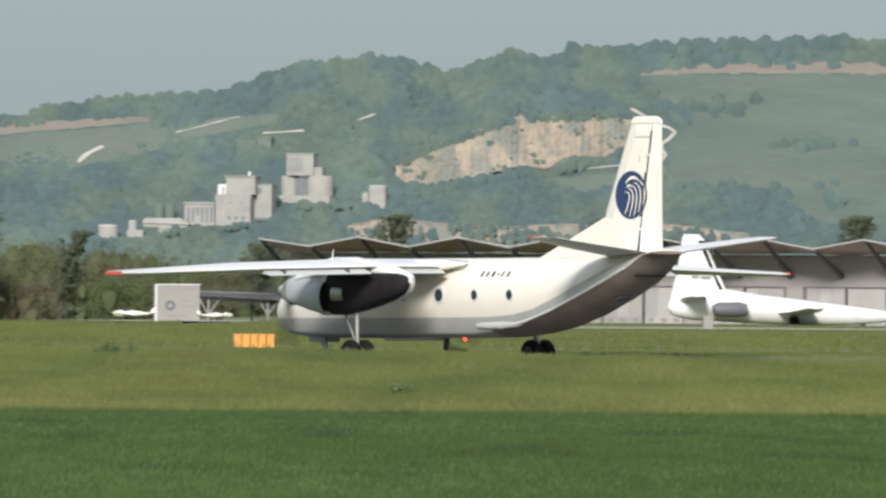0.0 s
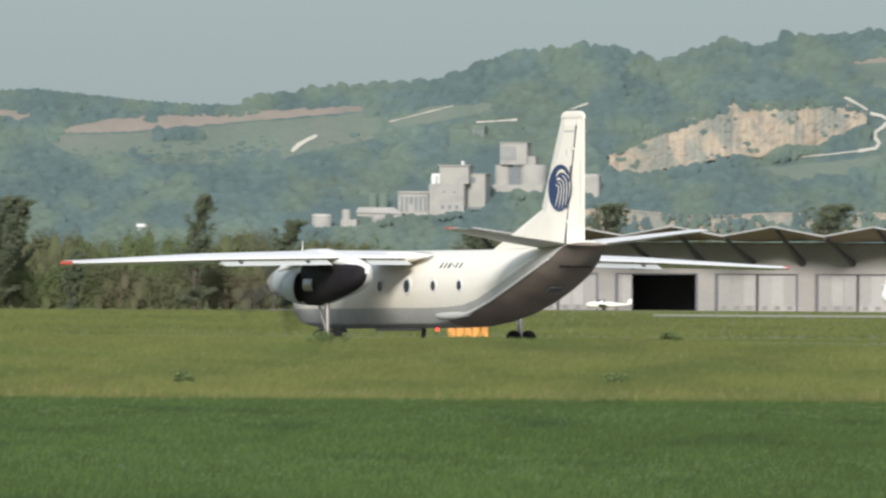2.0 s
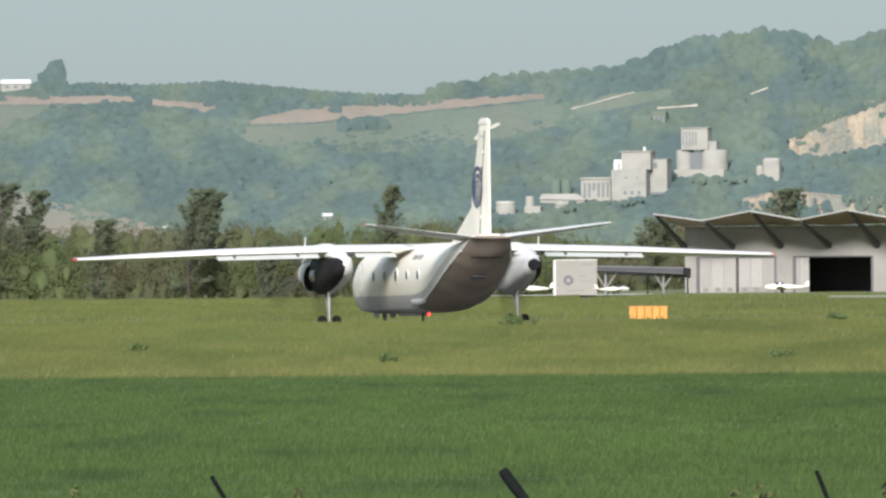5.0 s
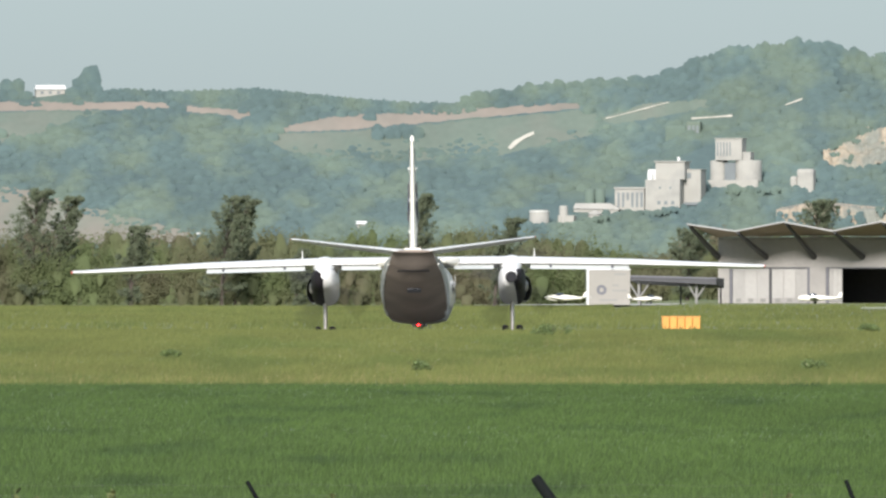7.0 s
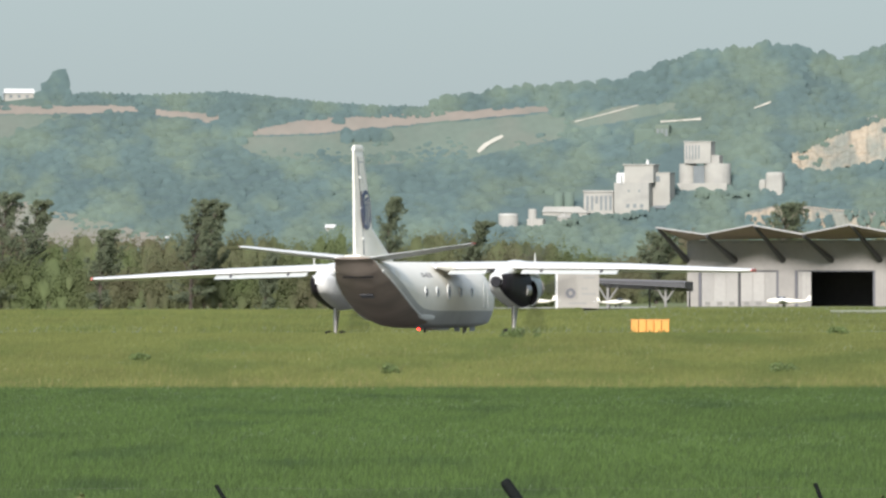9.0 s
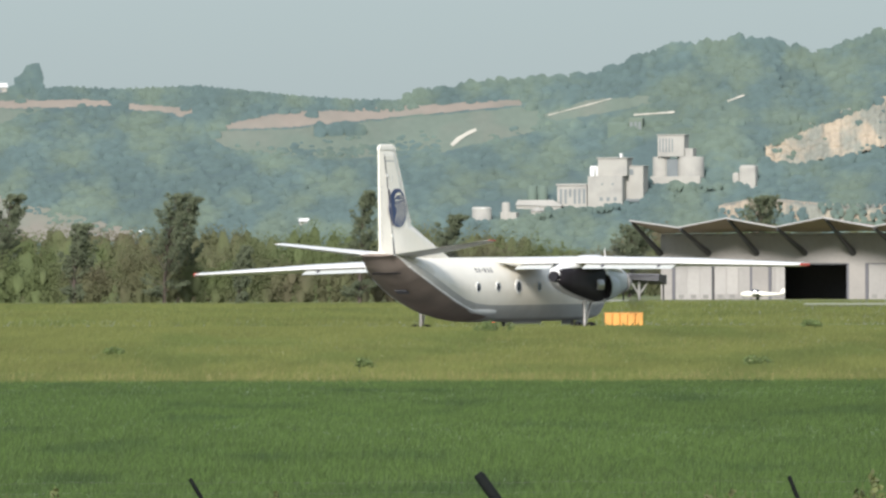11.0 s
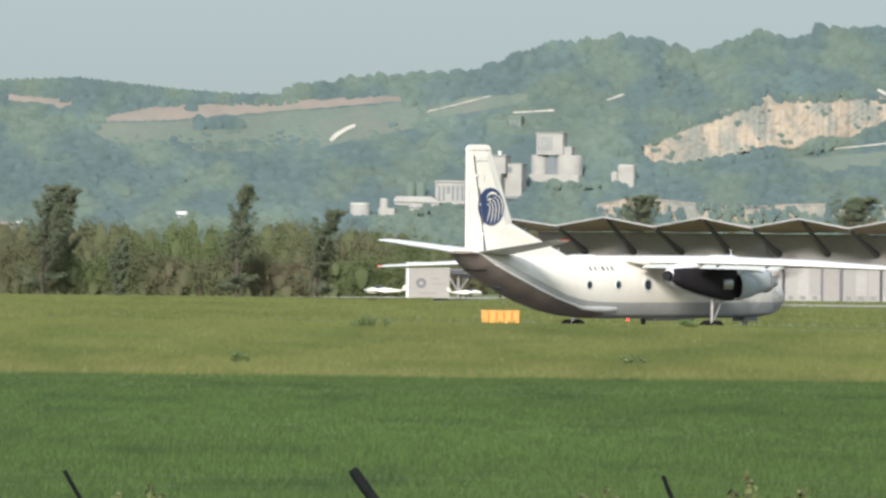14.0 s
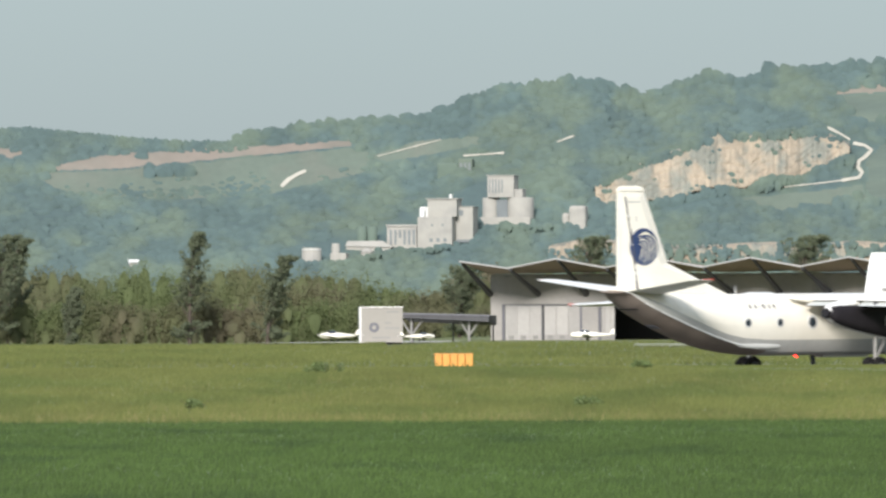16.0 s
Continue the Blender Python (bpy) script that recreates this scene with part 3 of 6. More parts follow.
track(((117, 261), (130, 273), (145, 282), (161, 289)), 9, "short pale chalk track on the hill")
track(((288, 314), (320, 322), (350, 330), (400, 343)), 2.6, "thin pale chalk track across the clearing")
track(((606, 338), (636, 349)), 4, "short pale chalk track in the woods")
track(((1085, 362), (1105, 352), (1125, 340)), 5, "pale chalk track above the quarry")
track(((1130, 334), (1150, 330), (1163, 322), (1152, 310), (1140, 302), (1138, 292), (1146, 282), (1140, 273), (1110, 268)), 8, "winding white chalk road beside the quarry")
track(((1110, 268), (1060, 262), (1000, 256), (930, 246)), 3, "thin pale road below the quarry")
track(((440, 314), (512, 319)), 4, "pale path beside the ruined works")


# quarry: ragged rock faces standing out of the slope
STEEP = 0.12


def rock_foot(b, lower):
    """How far off the foot of a rock face lies, evened out along the slope."""
    return sum(on_hill(b + k, lerp_table(b + k, lower)).y for k in (-75, -50, -25, 0, 25, 50, 75)) / 7 - 3.0


def rock_face(name, upper, lower, label, steps=40, rough=1.0, seed=0.0):
    """Rock between an upper and a lower line in bearing and rise, broken into ledges and gullies."""
    b0, b1 = upper[0][0], upper[-1][0]
    nbv = max(12, int((b1 - b0) / 1.7))
    v, f = [], []
    foots = [rock_foot(b0 + (b1 - b0) * i / nbv, lower) for i in range(nbv + 1)]
    for j in range(steps + 1):
        for i in range(nbv + 1):
            b = b0 + (b1 - b0) * i / nbv
            hi, lo = lerp_table(b, upper), lerp_table(b, lower)
            hi += 8 * noise.noise(Vector((b * 0.05, 0, seed))) + 5 * noise.noise(Vector((b * 0.16, 4, seed)))
            lo += 6 * noise.noise(Vector((b * 0.05, 3, seed))) + 4 * noise.noise(Vector((b * 0.15, 7, seed)))
            hi = max(hi, lo + 1.0)
            s = j / steps
            here = lo + (hi - lo) * s
            p = at(b, here, foots[i] + STEEP * (here - lo))
            hh = (hi - lo) * s
            n1 = noise.noise(Vector((b * 0.025, hh * 0.03, seed + 1)))
            n2 = noise.noise(Vector((b * 0.08, hh * 0.09, seed + 2)))
            n3 = abs(noise.noise(Vector((b * 0.15 + hh * 0.05, hh * 0.15, seed + 4))))
            n4 = noise.noise(Vector((b * 0.5, hh * 0.4, seed + 6)))
            ledge = (hh * 0.07 + 1.2 * n1) % 1.0
            out = math.sin(math.pi * s) ** 0.5 * (1.0 * n1 + 0.55 * n2 + 0.35 * n3 + 0.18 * n4 + 0.4 * (1 - ledge)) + 0.5 * (0 < s < 1)
            p.y -= out * rough
            v.append(p)
    for i in range(nbv + 1):
        b = b0 + (b1 - b0) * i / nbv
        v.append(on_hill(b, lerp_table(b, upper) + 4, 0.2))
    for j in range(steps + 1):
        for i in range(nbv):
            f.append((j * (nbv + 1) + i, j * (nbv + 1) + i + 1, (j + 1) * (nbv + 1) + i + 1, (j + 1) * (nbv + 1) + i))
    return sheet(name, v, f, M_ROCK, label, "quarry", "structure", smooth=True)


ROCK_UPPER = ((673, 264), (726, 284), (783, 308), (847, 330), (878, 340), (889, 364), (903, 344), (967, 345), (1038, 353), (1081, 350), (1124, 330))
ROCK_LOWER = ((673, 240), (698, 224), (740, 226), (811, 240), (889, 258), (946, 256), (967, 274), (1038, 276), (1102, 304), (1124, 318))
rock_face("quarry_face", ROCK_UPPER, ROCK_LOWER, "high ragged limestone quarry face, buff and grey", seed=3.0)
BENCH_UPPER = ((590, 150), (640, 160), (700, 160), (800, 150), (900, 152), (980, 156), (1060, 150), (1130, 158), (1200, 152), (1300, 140))
BENCH_LOWER = ((590, 110), (640, 112), (700, 118), (800, 120), (900, 128), (1000, 126), (1100, 122), (1200, 118), (1300, 105))
rock_face("quarry_bench", BENCH_UPPER, BENCH_LOWER, "long low pale rock bench at the hill's foot", steps=14, rough=0.6, seed=11.0)

# woods on the hill: one object of many crowns
OPEN = [p for _, p, _, _ in FIELDS]
QUARRY = [((690, 268), (735, 292), (795, 306), (860, 338), (884, 366), (905, 354), (1060, 362), (1125, 338), (1125, 312), (1060, 282), (953, 262), (814, 234), (690, 232)),
          ((590, 150), (640, 166), (1300, 150), (1300, 108), (590, 110)), ((100, 256), (165, 256), (165, 295), (100, 295)), ((1128, 262), (1172, 262), (1172, 336), (1120, 350))]
WORKS = ((150, 130), (232, 132), (300, 152), (357, 154), (425, 158), (425, 199), (468, 197), (560, 197), (560, 285), (470, 285), (420, 245), (350, 230), (300, 195), (150, 160))


def wooded(b, e):
    b += rng.normal(0, 7)
    e += rng.normal(0, 4)
    for q in (e, e + 8):
        if any(inside(b, q, p) for p in OPEN) or any(inside(b, q, p) for p in QUARRY) or inside(b, q, WORKS):
            return False
    return True


shapes_v, shapes_f = [], []
for k in range(8):
    bm = bmesh.new()
    bmesh.ops.create_icosphere(bm, subdivisions=2, radius=1.0)
    for v in bm.verts:
        n1 = noise.noise(v.co * 1.6 + Vector((k * 7.0, 0, 0)))
        n2 = noise.noise(v.co * 3.8 + Vector((0, k * 5.0, 0)))
        v.co *= 1 + 0.30 * n1 + 0.26 * n2 + 0.10 * noise.noise(v.co * 7.0 + Vector((k * 3.0, 0, 0)))
        if v.co.z < 0:      # crowns reach down to the ground
            v.co.z *= 2.2
    bm.verts.index_update()
    shapes_v.append(np.array([v.co[:] for v in bm.verts]))
    shapes_f.append(np.array([[v.index for v in f.verts] for f in bm.faces]))
    bm.free()

crowns = []


def crown(b, e, r, tall=1.0, sink=0.25, p=None):
    if any(abs(b - tb) < r + 3 and -1.6 * r * tall - 4 < e - te < 3 for tb, te in ON_TRACKS):
        return
    p = p or on_hill(b, e)
    m = r / FAR * p.y
    a = rng.random() * math.tau
    c, s = math.cos(a), math.sin(a)
    rot = np.array([[c, -s, 0], [s, c, 0], [0, 0, 1]]) @ np.diag([m * rng.uniform(0.8, 1.2), m * rng.uniform(0.8, 1.2), m * tall * rng.uniform(0.8, 1.2)])
    mid = np.array((p.x, p.y, p.z + m * tall * (1 - sink) * 0.6))
    crowns.append((int(rng.integers(8)), rot * 0.9, mid))


for _ in range(9500):
    b = rng.uniform(-1150, 1800)
    top = lerp_table(b, SKYLINE)
    e = rng.uniform(60, top - 6)
    if not wooded(b, e) or (-735 < b < -650 and e > 338) or (-630 < b < 60 and e > top - 24):
        continue
    grove = noise.noise(Vector((b * 0.011, e * 0.02, 6.0)))      # taller and lower stands
    crown(b, e, rng.uniform(8, 14) + 8 * max(0.0, grove), rng.uniform(0.6, 0.9) + 0.25 * grove, 0.85)
for _ in range(130):      # shrubs in clusters on the quarry ledges, thickest at the foot
    b = rng.uniform(676, 1122)
    lo, hi = lerp_table(b, ROCK_LOWER), lerp_table(b, ROCK_UPPER)
    s = rng.uniform(0.0, 1.0) ** 1.7
    if noise.noise(Vector((b * 0.022, s * 2.0, 8.0))) > 0.08:
        e = lo + s * (hi - lo)
        crown(b, e, rng.uniform(3, 7), 0.65, 0.6, at(b, e, rock_foot(b, ROCK_LOWER) + STEEP * (e - lo) - 0.6))
for _ in range(230):      # trees creeping over the quarry's brow and standing before its foot
    b = rng.uniform(668, 1130)
    hi, lo = lerp_table(b, ROCK_UPPER), lerp_table(b, ROCK_LOWER)
    crown(b, hi, rng.uniform(4, 9), 0.7, 0.6, at(b, hi - rng.uniform(-9, 6), rock_foot(b, ROCK_LOWER) + STEEP * (hi - lo) - 0.8))
    b = rng.uniform(668, 1130)
    lo = lerp_table(b, ROCK_LOWER)
    crown(b, lo, rng.uniform(5, 11), 0.7, 0.6, at(b, lo - rng.uniform(2, 14), rock_foot(b, ROCK_LOWER) - 4))
for _ in range(60):      # a lobe of bushes on the quarry floor
    b = rng.uniform(950, 1140)
    e = lerp_table(b, ((950, 262), (1000, 272), (1080, 276), (1140, 300))) - rng.uniform(0, 18)
    crown(b, e, rng.uniform(4, 9), 0.7, 0.6, at(b, e, rock_foot(b, ROCK_LOWER) - 5))
for _ in range(600):      # scrub before the low bench
    b = rng.uniform(580, 1310)
    lo = lerp_table(b, BENCH_LOWER)
    s = rng.random() ** 1.3
    if noise.noise(Vector((b * 0.013, s, 3.0))) > -0.12 or s < 0.2:
        e = lo - 14 + 52 * s
        crown(b, e, rng.uniform(3, 8), 0.7, 0.6, at(b, e, rock_foot(b, BENCH_LOWER) + STEEP * max(0.0, e - lo) - 2))
for _ in range(420):      # scrub thinning out up the pasture
    b = rng.uniform(-310, 275)
    if not 95 < b < 180:
        crown(b, 242 + 0.05 * (b + 20) + abs(rng.normal(0, 14)), rng.uniform(3, 8), 0.65, 0.7)
for _ in range(1000):      # even plantation under the ridge
    b = rng.uniform(-620, 60)
    crown(b, lerp_table(b, SKYLINE) - rng.uniform(3, 20), rng.uniform(3, 5), 1.0, 0.5)
for _ in range(160):      # hedges and bushes on the fallow slope
    b = rng.uniform(-1000, -420)
    crown(b, lerp_table(b, ((-1000, 214), (-784, 200), (-560, 142), (-420, 105))) - abs(rng.normal(0, 12)), rng.uniform(3, 7), 0.65, 0.7)
# trees before the lime works, hiding the buildings' feet
FEET = ((140, 128), (232, 130), (300, 148), (357, 152), (418, 158), (428, 178), (440, 190), (560, 194), (600, 194))
for _ in range(170):
    b = rng.uniform(140, 600)
    e = lerp_table(b, FEET)
    crown(b, e, rng.uniform(4, 8), 0.65, 0.6, at(b, e - rng.uniform(2, 9), on_hill(b, e).y - rng.uniform(3, 8)))
# crowns along the ridge
b = -1150.0
while b < 1800:
    top = lerp_table(b, SKYLINE)
    if -600 < b < 40:
        crown(b, top - 3, rng.uniform(3, 5), 1.0)
    elif not -730 < b < -655:
        crown(b, top - 2, rng.uniform(8, 16), rng.uniform(0.7, 1.1))
    b += rng.uniform(5, 13)
for b, e, r in ((-172, 117, 9), (-158, 115, 8), (-142, 116, 8), (-132, 120, 8), (-624, 372, 24), (-640, 366, 18), (-752, 364, 17), (-770, 362, 16), (64, 346, 14), (40, 344, 10), (90, 348, 10), (985, 446, 22), (1010, 450, 20), (960, 436, 14), (1320, 440, 13), (1365, 436, 9), (1440, 438, 14)):
    crown(b, e, r, 1.0)
# scattered copses in the fields
for cb, ce, w, h, n in ((-92, 285, 40, 8, 16), (-60, 286, 25, 7, 8), (1050, 205, 40, 16, 14), (1120, 222, 50, 10, 16), (1240, 365, 60, 14, 26), (1390, 300, 60, 10, 18), (1440, 210, 20, 20, 8), (1290, 205, 60, 24, 30), (-770, 270, 24, 10, 8), (-520, 318, 20, 6, 6), (-330, 300, 12, 10, 6)):
    for _ in range(n):
        crown(cb + rng.normal(0, w * 0.5), ce + rng.normal(0, h * 0.5), rng.uniform(7, 13))
joined("far_woods", shapes_v, shapes_f, crowns, M_WOODHAZE, "dense woods covering the hillside, haze put into their blue-green colour", "woods", "stuff", soft=(0.30, (0.0, -0.45, 0.5)))


# ---------- tree belt behind the airfield ----------
def tree(b, d, base_z, h, girth, lean, label, cat="tree", n=9600, waist=0.0, grp="wind-bent poplars"):
    """A wind-bent tree: tapered trunk, limbs and sprays of leaves with gaps. h and spread in metres."""
    spread = girth * 1.75
    t = thing("poplar", label, cat, pose(b / FAR * d, d, base_z), group=grp)
    bm = bmesh.new()
    bend = lambda s: Vector((lean * s * s, 0, h * s))
    pts = [bend(s / 10) for s in range(11)]
    for i, (p, q) in enumerate(zip(pts, pts[1:])):
        tube(bm, p, q, 0.22 * (1 - i / 10.5), 0.22 * (1 - (i + 1) / 10.5), 7, caps=False)
    o, fac = [], []
    for k in range(84):
        s = 0.03 + 0.95 * (k + rng.random()) / 84
        c = bend(s)
        reach = spread * (0.75 if s < 0.12 else 1.0) * (1.0 - 0.72 * s) * rng.uniform(0.2, 1.0)
        a = rng.random() * math.tau
        rise = reach * (1.25 if s > 0.18 else 0.3) * (1.0 - 0.5 * max(0.0, s - 0.6))
        tip = c + Vector((math.cos(a) * reach * 0.85 + (0.18 + lean * 0.16) * (0.4 + s), math.sin(a) * reach, rise))
        tip.z = min(tip.z, h * 0.97)
        tube(bm, c, tip, 0.05, 0.012, 5, caps=False)
        # the wind sweeps each spray up and to one side
        for u, w in ((0.72, 1.0), (1.0, 0.85), (1.2, 0.6)):
            g = c + (tip - c) * u + Vector((0.16 * (u - 0.7), 0, 0))
            clump_leaves(n // 252, g.x, g.y, g.z, w * (0.14 + spread * 0.13), 0.2 + spread * 0.15, w * (0.28 + 0.22 * rng.random()), 0.19, o, fac)
    part("trunk", bm, M_BARK, t)
    soup("crown", np.concatenate(o), 4, M_LEAF, parent=t, normals=np.concatenate(fac))
    return t


def gz(b, d):
    return ground_z(b / FAR * d, d)


POPLARS = ((-714, 1560, 190, 2.4, 0.6), (-672, 1565, 178, 1.6, 1.6), (-540, 1540, 124, 1.7, 0.5), (-380, 1550, 178, 1.9, 1.4), (-356, 1560, 172, 1.5, 1.3), (-34, 1550, 183, 1.7, 0.6),
           (104, 1540, 138, 1.8, 1.8), (-248, 1500, 82, 0.9, 0.6), (444, 1530, 120, 1.9, 0.8), (659, 1530, 172, 2.2, 1.5), (1040, 1520, 172, 2.6, 1.6), (1448, 1530, 175, 2.2, 1.8))
for b, d, e, spread, lean in POPLARS:
    z = gz(b, d)
    tree(b - 12, d, z, (EYE + e / FAR * d) - z, spread, lean, "tall dark green poplar bent by the wind")

o, fac, lumps = [], [], []
for row, (d, lo, hi, num) in enumerate(((1640, 92, 128, 110), (1600, 66, 112, 110), (1560, 30, 80, 100))):
    for k in range(num):
        b = -1150 + (1750 if row else 2000) * (k + rng.random()) / num
        if b > 560 and row == 2:
            continue
        top = lo + (hi - lo) * (0.5 + 0.7 * noise.noise(Vector((b * 0.012, row * 5.0, 0)))) + rng.normal(0, 5)
        if 250 < b < 420:
            top *= 0.72
        z0 = gz(b, d)
        hh, lean_b = EYE + top / FAR * d - z0, rng.normal(0.25, 0.2)
        x = b / FAR * d
        for f, w, q in ((0.22, 1.0, 0.26), (0.55, 1.25, 0.32), (0.76, 0.9, 0.24)):
            w *= rng.uniform(0.8, 1.35)
            a = rng.random() * math.tau
            turn = np.array([[math.cos(a), -math.sin(a), 0], [math.sin(a), math.cos(a), 0], [0, 0, 1]])
            lumps.append((int(rng.integers(8)), np.diag([1, 0.8, 1]) @ turn @ np.diag([w * (0.5 if row else 0.8)] * 2 + [hh * q * (0.45 if row else 0.8)]), np.array((x + lean_b * f + rng.normal(0, 0.5), d + rng.normal(0, 0.6), z0 + hh * f))))
            clump_leaves(230, x + lean_b * f + rng.normal(0, 0.5), d - 0.5, z0 + hh * (f + 0.04), w * 1.35, 1.25, hh * q * 1.2, 0.22, o, fac)
belt = joined("tree_belt", shapes_v, shapes_f, lumps, M_SCRUB, "dense belt of green and brownish scrub and young trees", "woods", "stuff", soft=(0.55, (0.0, -0.4, 0.45)))
soup("sprays", np.concatenate(o), 4, M_SCRUB, parent=belt, normals=np.concatenate(fac))
# ---------- lime works on the hill ----------
def works(name, label, b0, b1, e0, e1, m_list, turn=-14.0, cat="industrial building"):
    """A works building from its bearings and rises; e0 is where it meets the slope. Returns thing, width, height, unit."""
    p = on_hill((b0 + b1) / 2, e0)
    u = p.y / FAR
    t = thing(name, label, cat, Matrix.Translation((p.x, p.y, p.z - 6 * u)) @ pose(0, 0, 0, 0, 0, turn), group="lime works on the hill")
    return t, (b1 - b0) * u, (e1 - e0 + 6) * u, u


def block(t, x0, x1, y0, y1, z0, z1, name="wall", m=None, bevel=0.08):
    return part(name, box(bmesh.new(), x0, x1, y0, y1, z0, z1, bevel), m or M_PLANT, t)


t, w, h, u = works("storage_tank", "squat round white storage tank on the wooded slope", 153, 188, 126, 153, None, cat="tank")
part("shell", lathe(bmesh.new(), [(0, w / 2), (h * 0.92, w / 2), (h, w * 0.44)], 24, "Z"), M_PLANT, t)
part("rim", lathe(bmesh.new(), [(h * 0.9, w * 0.515), (h * 0.94, w * 0.515)], 24, "Z"), M_PALEGREY, t)

t, w, h, u = works("pump_house", "small white works building with a round tower", 203, 232, 130, 150, None)
block(t, -w / 2, w / 2, 0, w * 0.7, 0, h * 0.75)
part("tower", lathe(bmesh.new(), [(0, w * 0.26), (h * 1.35, w * 0.26), (h * 1.42, w * 0.2)], 18, "Z"), M_PLANT, t).location = (-w * 0.2, w * 0.2, 0)

t, w, h, u = works("storage_shed", "long low white storage shed with a shallow gable roof", 231, 311, 148, 165, None, turn=-10)
block(t, -w / 2, w / 2, 0, w * 0.3, 0, h * 0.62)
bm = bmesh.new()
loft(bm, [[(-w * 0.52, -0.4, h * 0.6), (w * 0.55, -0.4, h * 0.5), (w * 0.55, w * 0.32, h * 0.5), (-w * 0.52, w * 0.32, h * 0.6)],
          [(-w * 0.48, w * 0.1, h), (w * 0.30, w * 0.1, h), (w * 0.30, w * 0.2, h), (-w * 0.48, w * 0.2, h)]], smooth=False)
part("roof", bm, M_PLANT, t, "shallow pale roof")
t, w, h, u = works("round_hut", "small round hut with a cone roof", 256, 282, 136, 153, None, cat="hut")
part("wall", lathe(bmesh.new(), [(0, w * 0.46), (h * 0.68, w * 0.46)], 18, "Z"), M_PLANT, t)
part("roof", lathe(bmesh.new(), [(h * 0.66, w * 0.52), (h, w * 0.06)], 18, "Z"), M_PLANT, t)

t, w, h, u = works("old_silo", "pair of dull green-grey old silos", 250, 288, 165, 190, None, cat="silo")
for s in (-1, 1):
    part("drum", lathe(bmesh.new(), [(0, w * 0.24), (h, w * 0.24), (h * 1.03, w * 0.12)], 16, "Z"), M_HILLHAZE, t).location = (s * w * 0.25, 0, 0)

t, w, h, u = works("kiln_hall", "works hall with tall narrow dark openings", 303, 357, 152, 190, None)
block(t, -w / 2, w / 2, 0, w * 0.7, 0, h)
for k in range(6):
    x = -w * 0.40 + w * 0.155 * k
    block(t, x, x + w * 0.07, -0.12, 0.3, h * (0.28 if k != 2 else 0.55), h * 0.86, "opening", M_PLANTDARK, 0)
block(t, -w * 0.52, w * 0.52, -0.3, w * 0.72, h, h + 0.5, "parapet")

t, w, h, u = works("mill_block", "tall pale works block in stepped storeys", 357, 420, 150, 207, None)
block(t, -w / 2, w / 2, 0, w * 0.8, 0, h)
block(t, -w * 0.24, w * 0.60, w * 0.15, w * 0.8, h, h + 31 * u, "upper_wall")
block(t, -w * 0.28, w * 0.64, w * 0.11, w * 0.84, h + 31 * u, h + 33 * u, "parapet")
block(t, -w * 0.47, -w * 0.24, w * 0.2, w * 0.7, h, h + 18 * u, "duct_house", M_PALEGREY)
part("filter_drum", lathe(bmesh.new(), [(0, 5 * u), (14 * u, 5 * u), (17 * u, 2 * u)], 14, "Z"), M_PALEGREY, t).location = (-w * 0.38, w * 0.1, h)
block(t, w * 0.40, w * 0.47, 1.0, 2.2, h + 33 * u, h + 40 * u, "vent_pipe", M_PALEGREY)
for k in range(3):
    block(t, -w * 0.15 + k * w * 0.2, -w * 0.06 + k * w * 0.2, -0.08, 0.2, h * 0.30, h * 0.40, "window", M_PLANTDARK, 0)
for k in range(2):
    block(t, -w * 0.1 + k * w * 0.3, -w * 0.05 + k * w * 0.3, -0.08, 0.2, h * 0.74, h * 0.80, "window", M_PLANTDARK, 0)
block(t, w * 0.51, w * 1.0, w * 0.45, w * 1.1, h * 0.3, h + 17 * u, "side_wall")
block(t, w * 0.49, w * 1.02, w * 0.43, w * 1.12, h + 17 * u, h + 18.5 * u, "parapet")
block(t, w * 0.60, w * 0.72, w * 0.44, w * 0.5, h + 2 * u, h + 12 * u, "opening", M_PLANTDARK, 0)
block(t, w * 0.5, w * 1.3, w * 0.40, w * 0.9, h * 0.28, h * 0.36, "loading_deck", M_PLANTDARK)

t, w, h, u = works("silo_tower", "two broad pale silos under a slotted white top house", 468, 559, 194, 241, None, cat="silo")
for x in (-0.34, 0.25):
    r = w * (0.17 if x < 0 else 0.26)
    part("silo", lathe(bmesh.new(), [(0, r), (h * 0.97, r), (h, r * 0.96)], 26, "Z"), M_PLANT, t, "round concrete silo").location = (x * w, w * 0.25, 0)
# dark block added to paint the shade in the gap between the silos
block(t, -w * 0.2, w * 0.02, w * 0.12, w * 0.3, 0, h * 0.93, "stair_shaft", M_PLANTDARK)
block(t, -w * 0.5, w * 0.5, -w * 0.02, w * 0.1, 0, h * 0.34, "plinth")
block(t, -w * 0.36, w * 0.17, w * 0.02, w * 0.42, h, h + 38 * u, "top_house")
block(t, -w * 0.38, w * 0.19, w * 0.0, w * 0.44, h + 38 * u, h + 39.5 * u, "parapet")
block(t, w * 0.17, w * 0.33, w * 0.08, w * 0.4, h, h + 15 * u, "annex")
for k in range(5):
    x = -w * 0.325 + k * w * 0.062
    block(t, x, x + w * 0.024, w * 0.015, w * 0.1, h + 8 * u, h + 32 * u, "slot", M_PLANTDARK, 0)

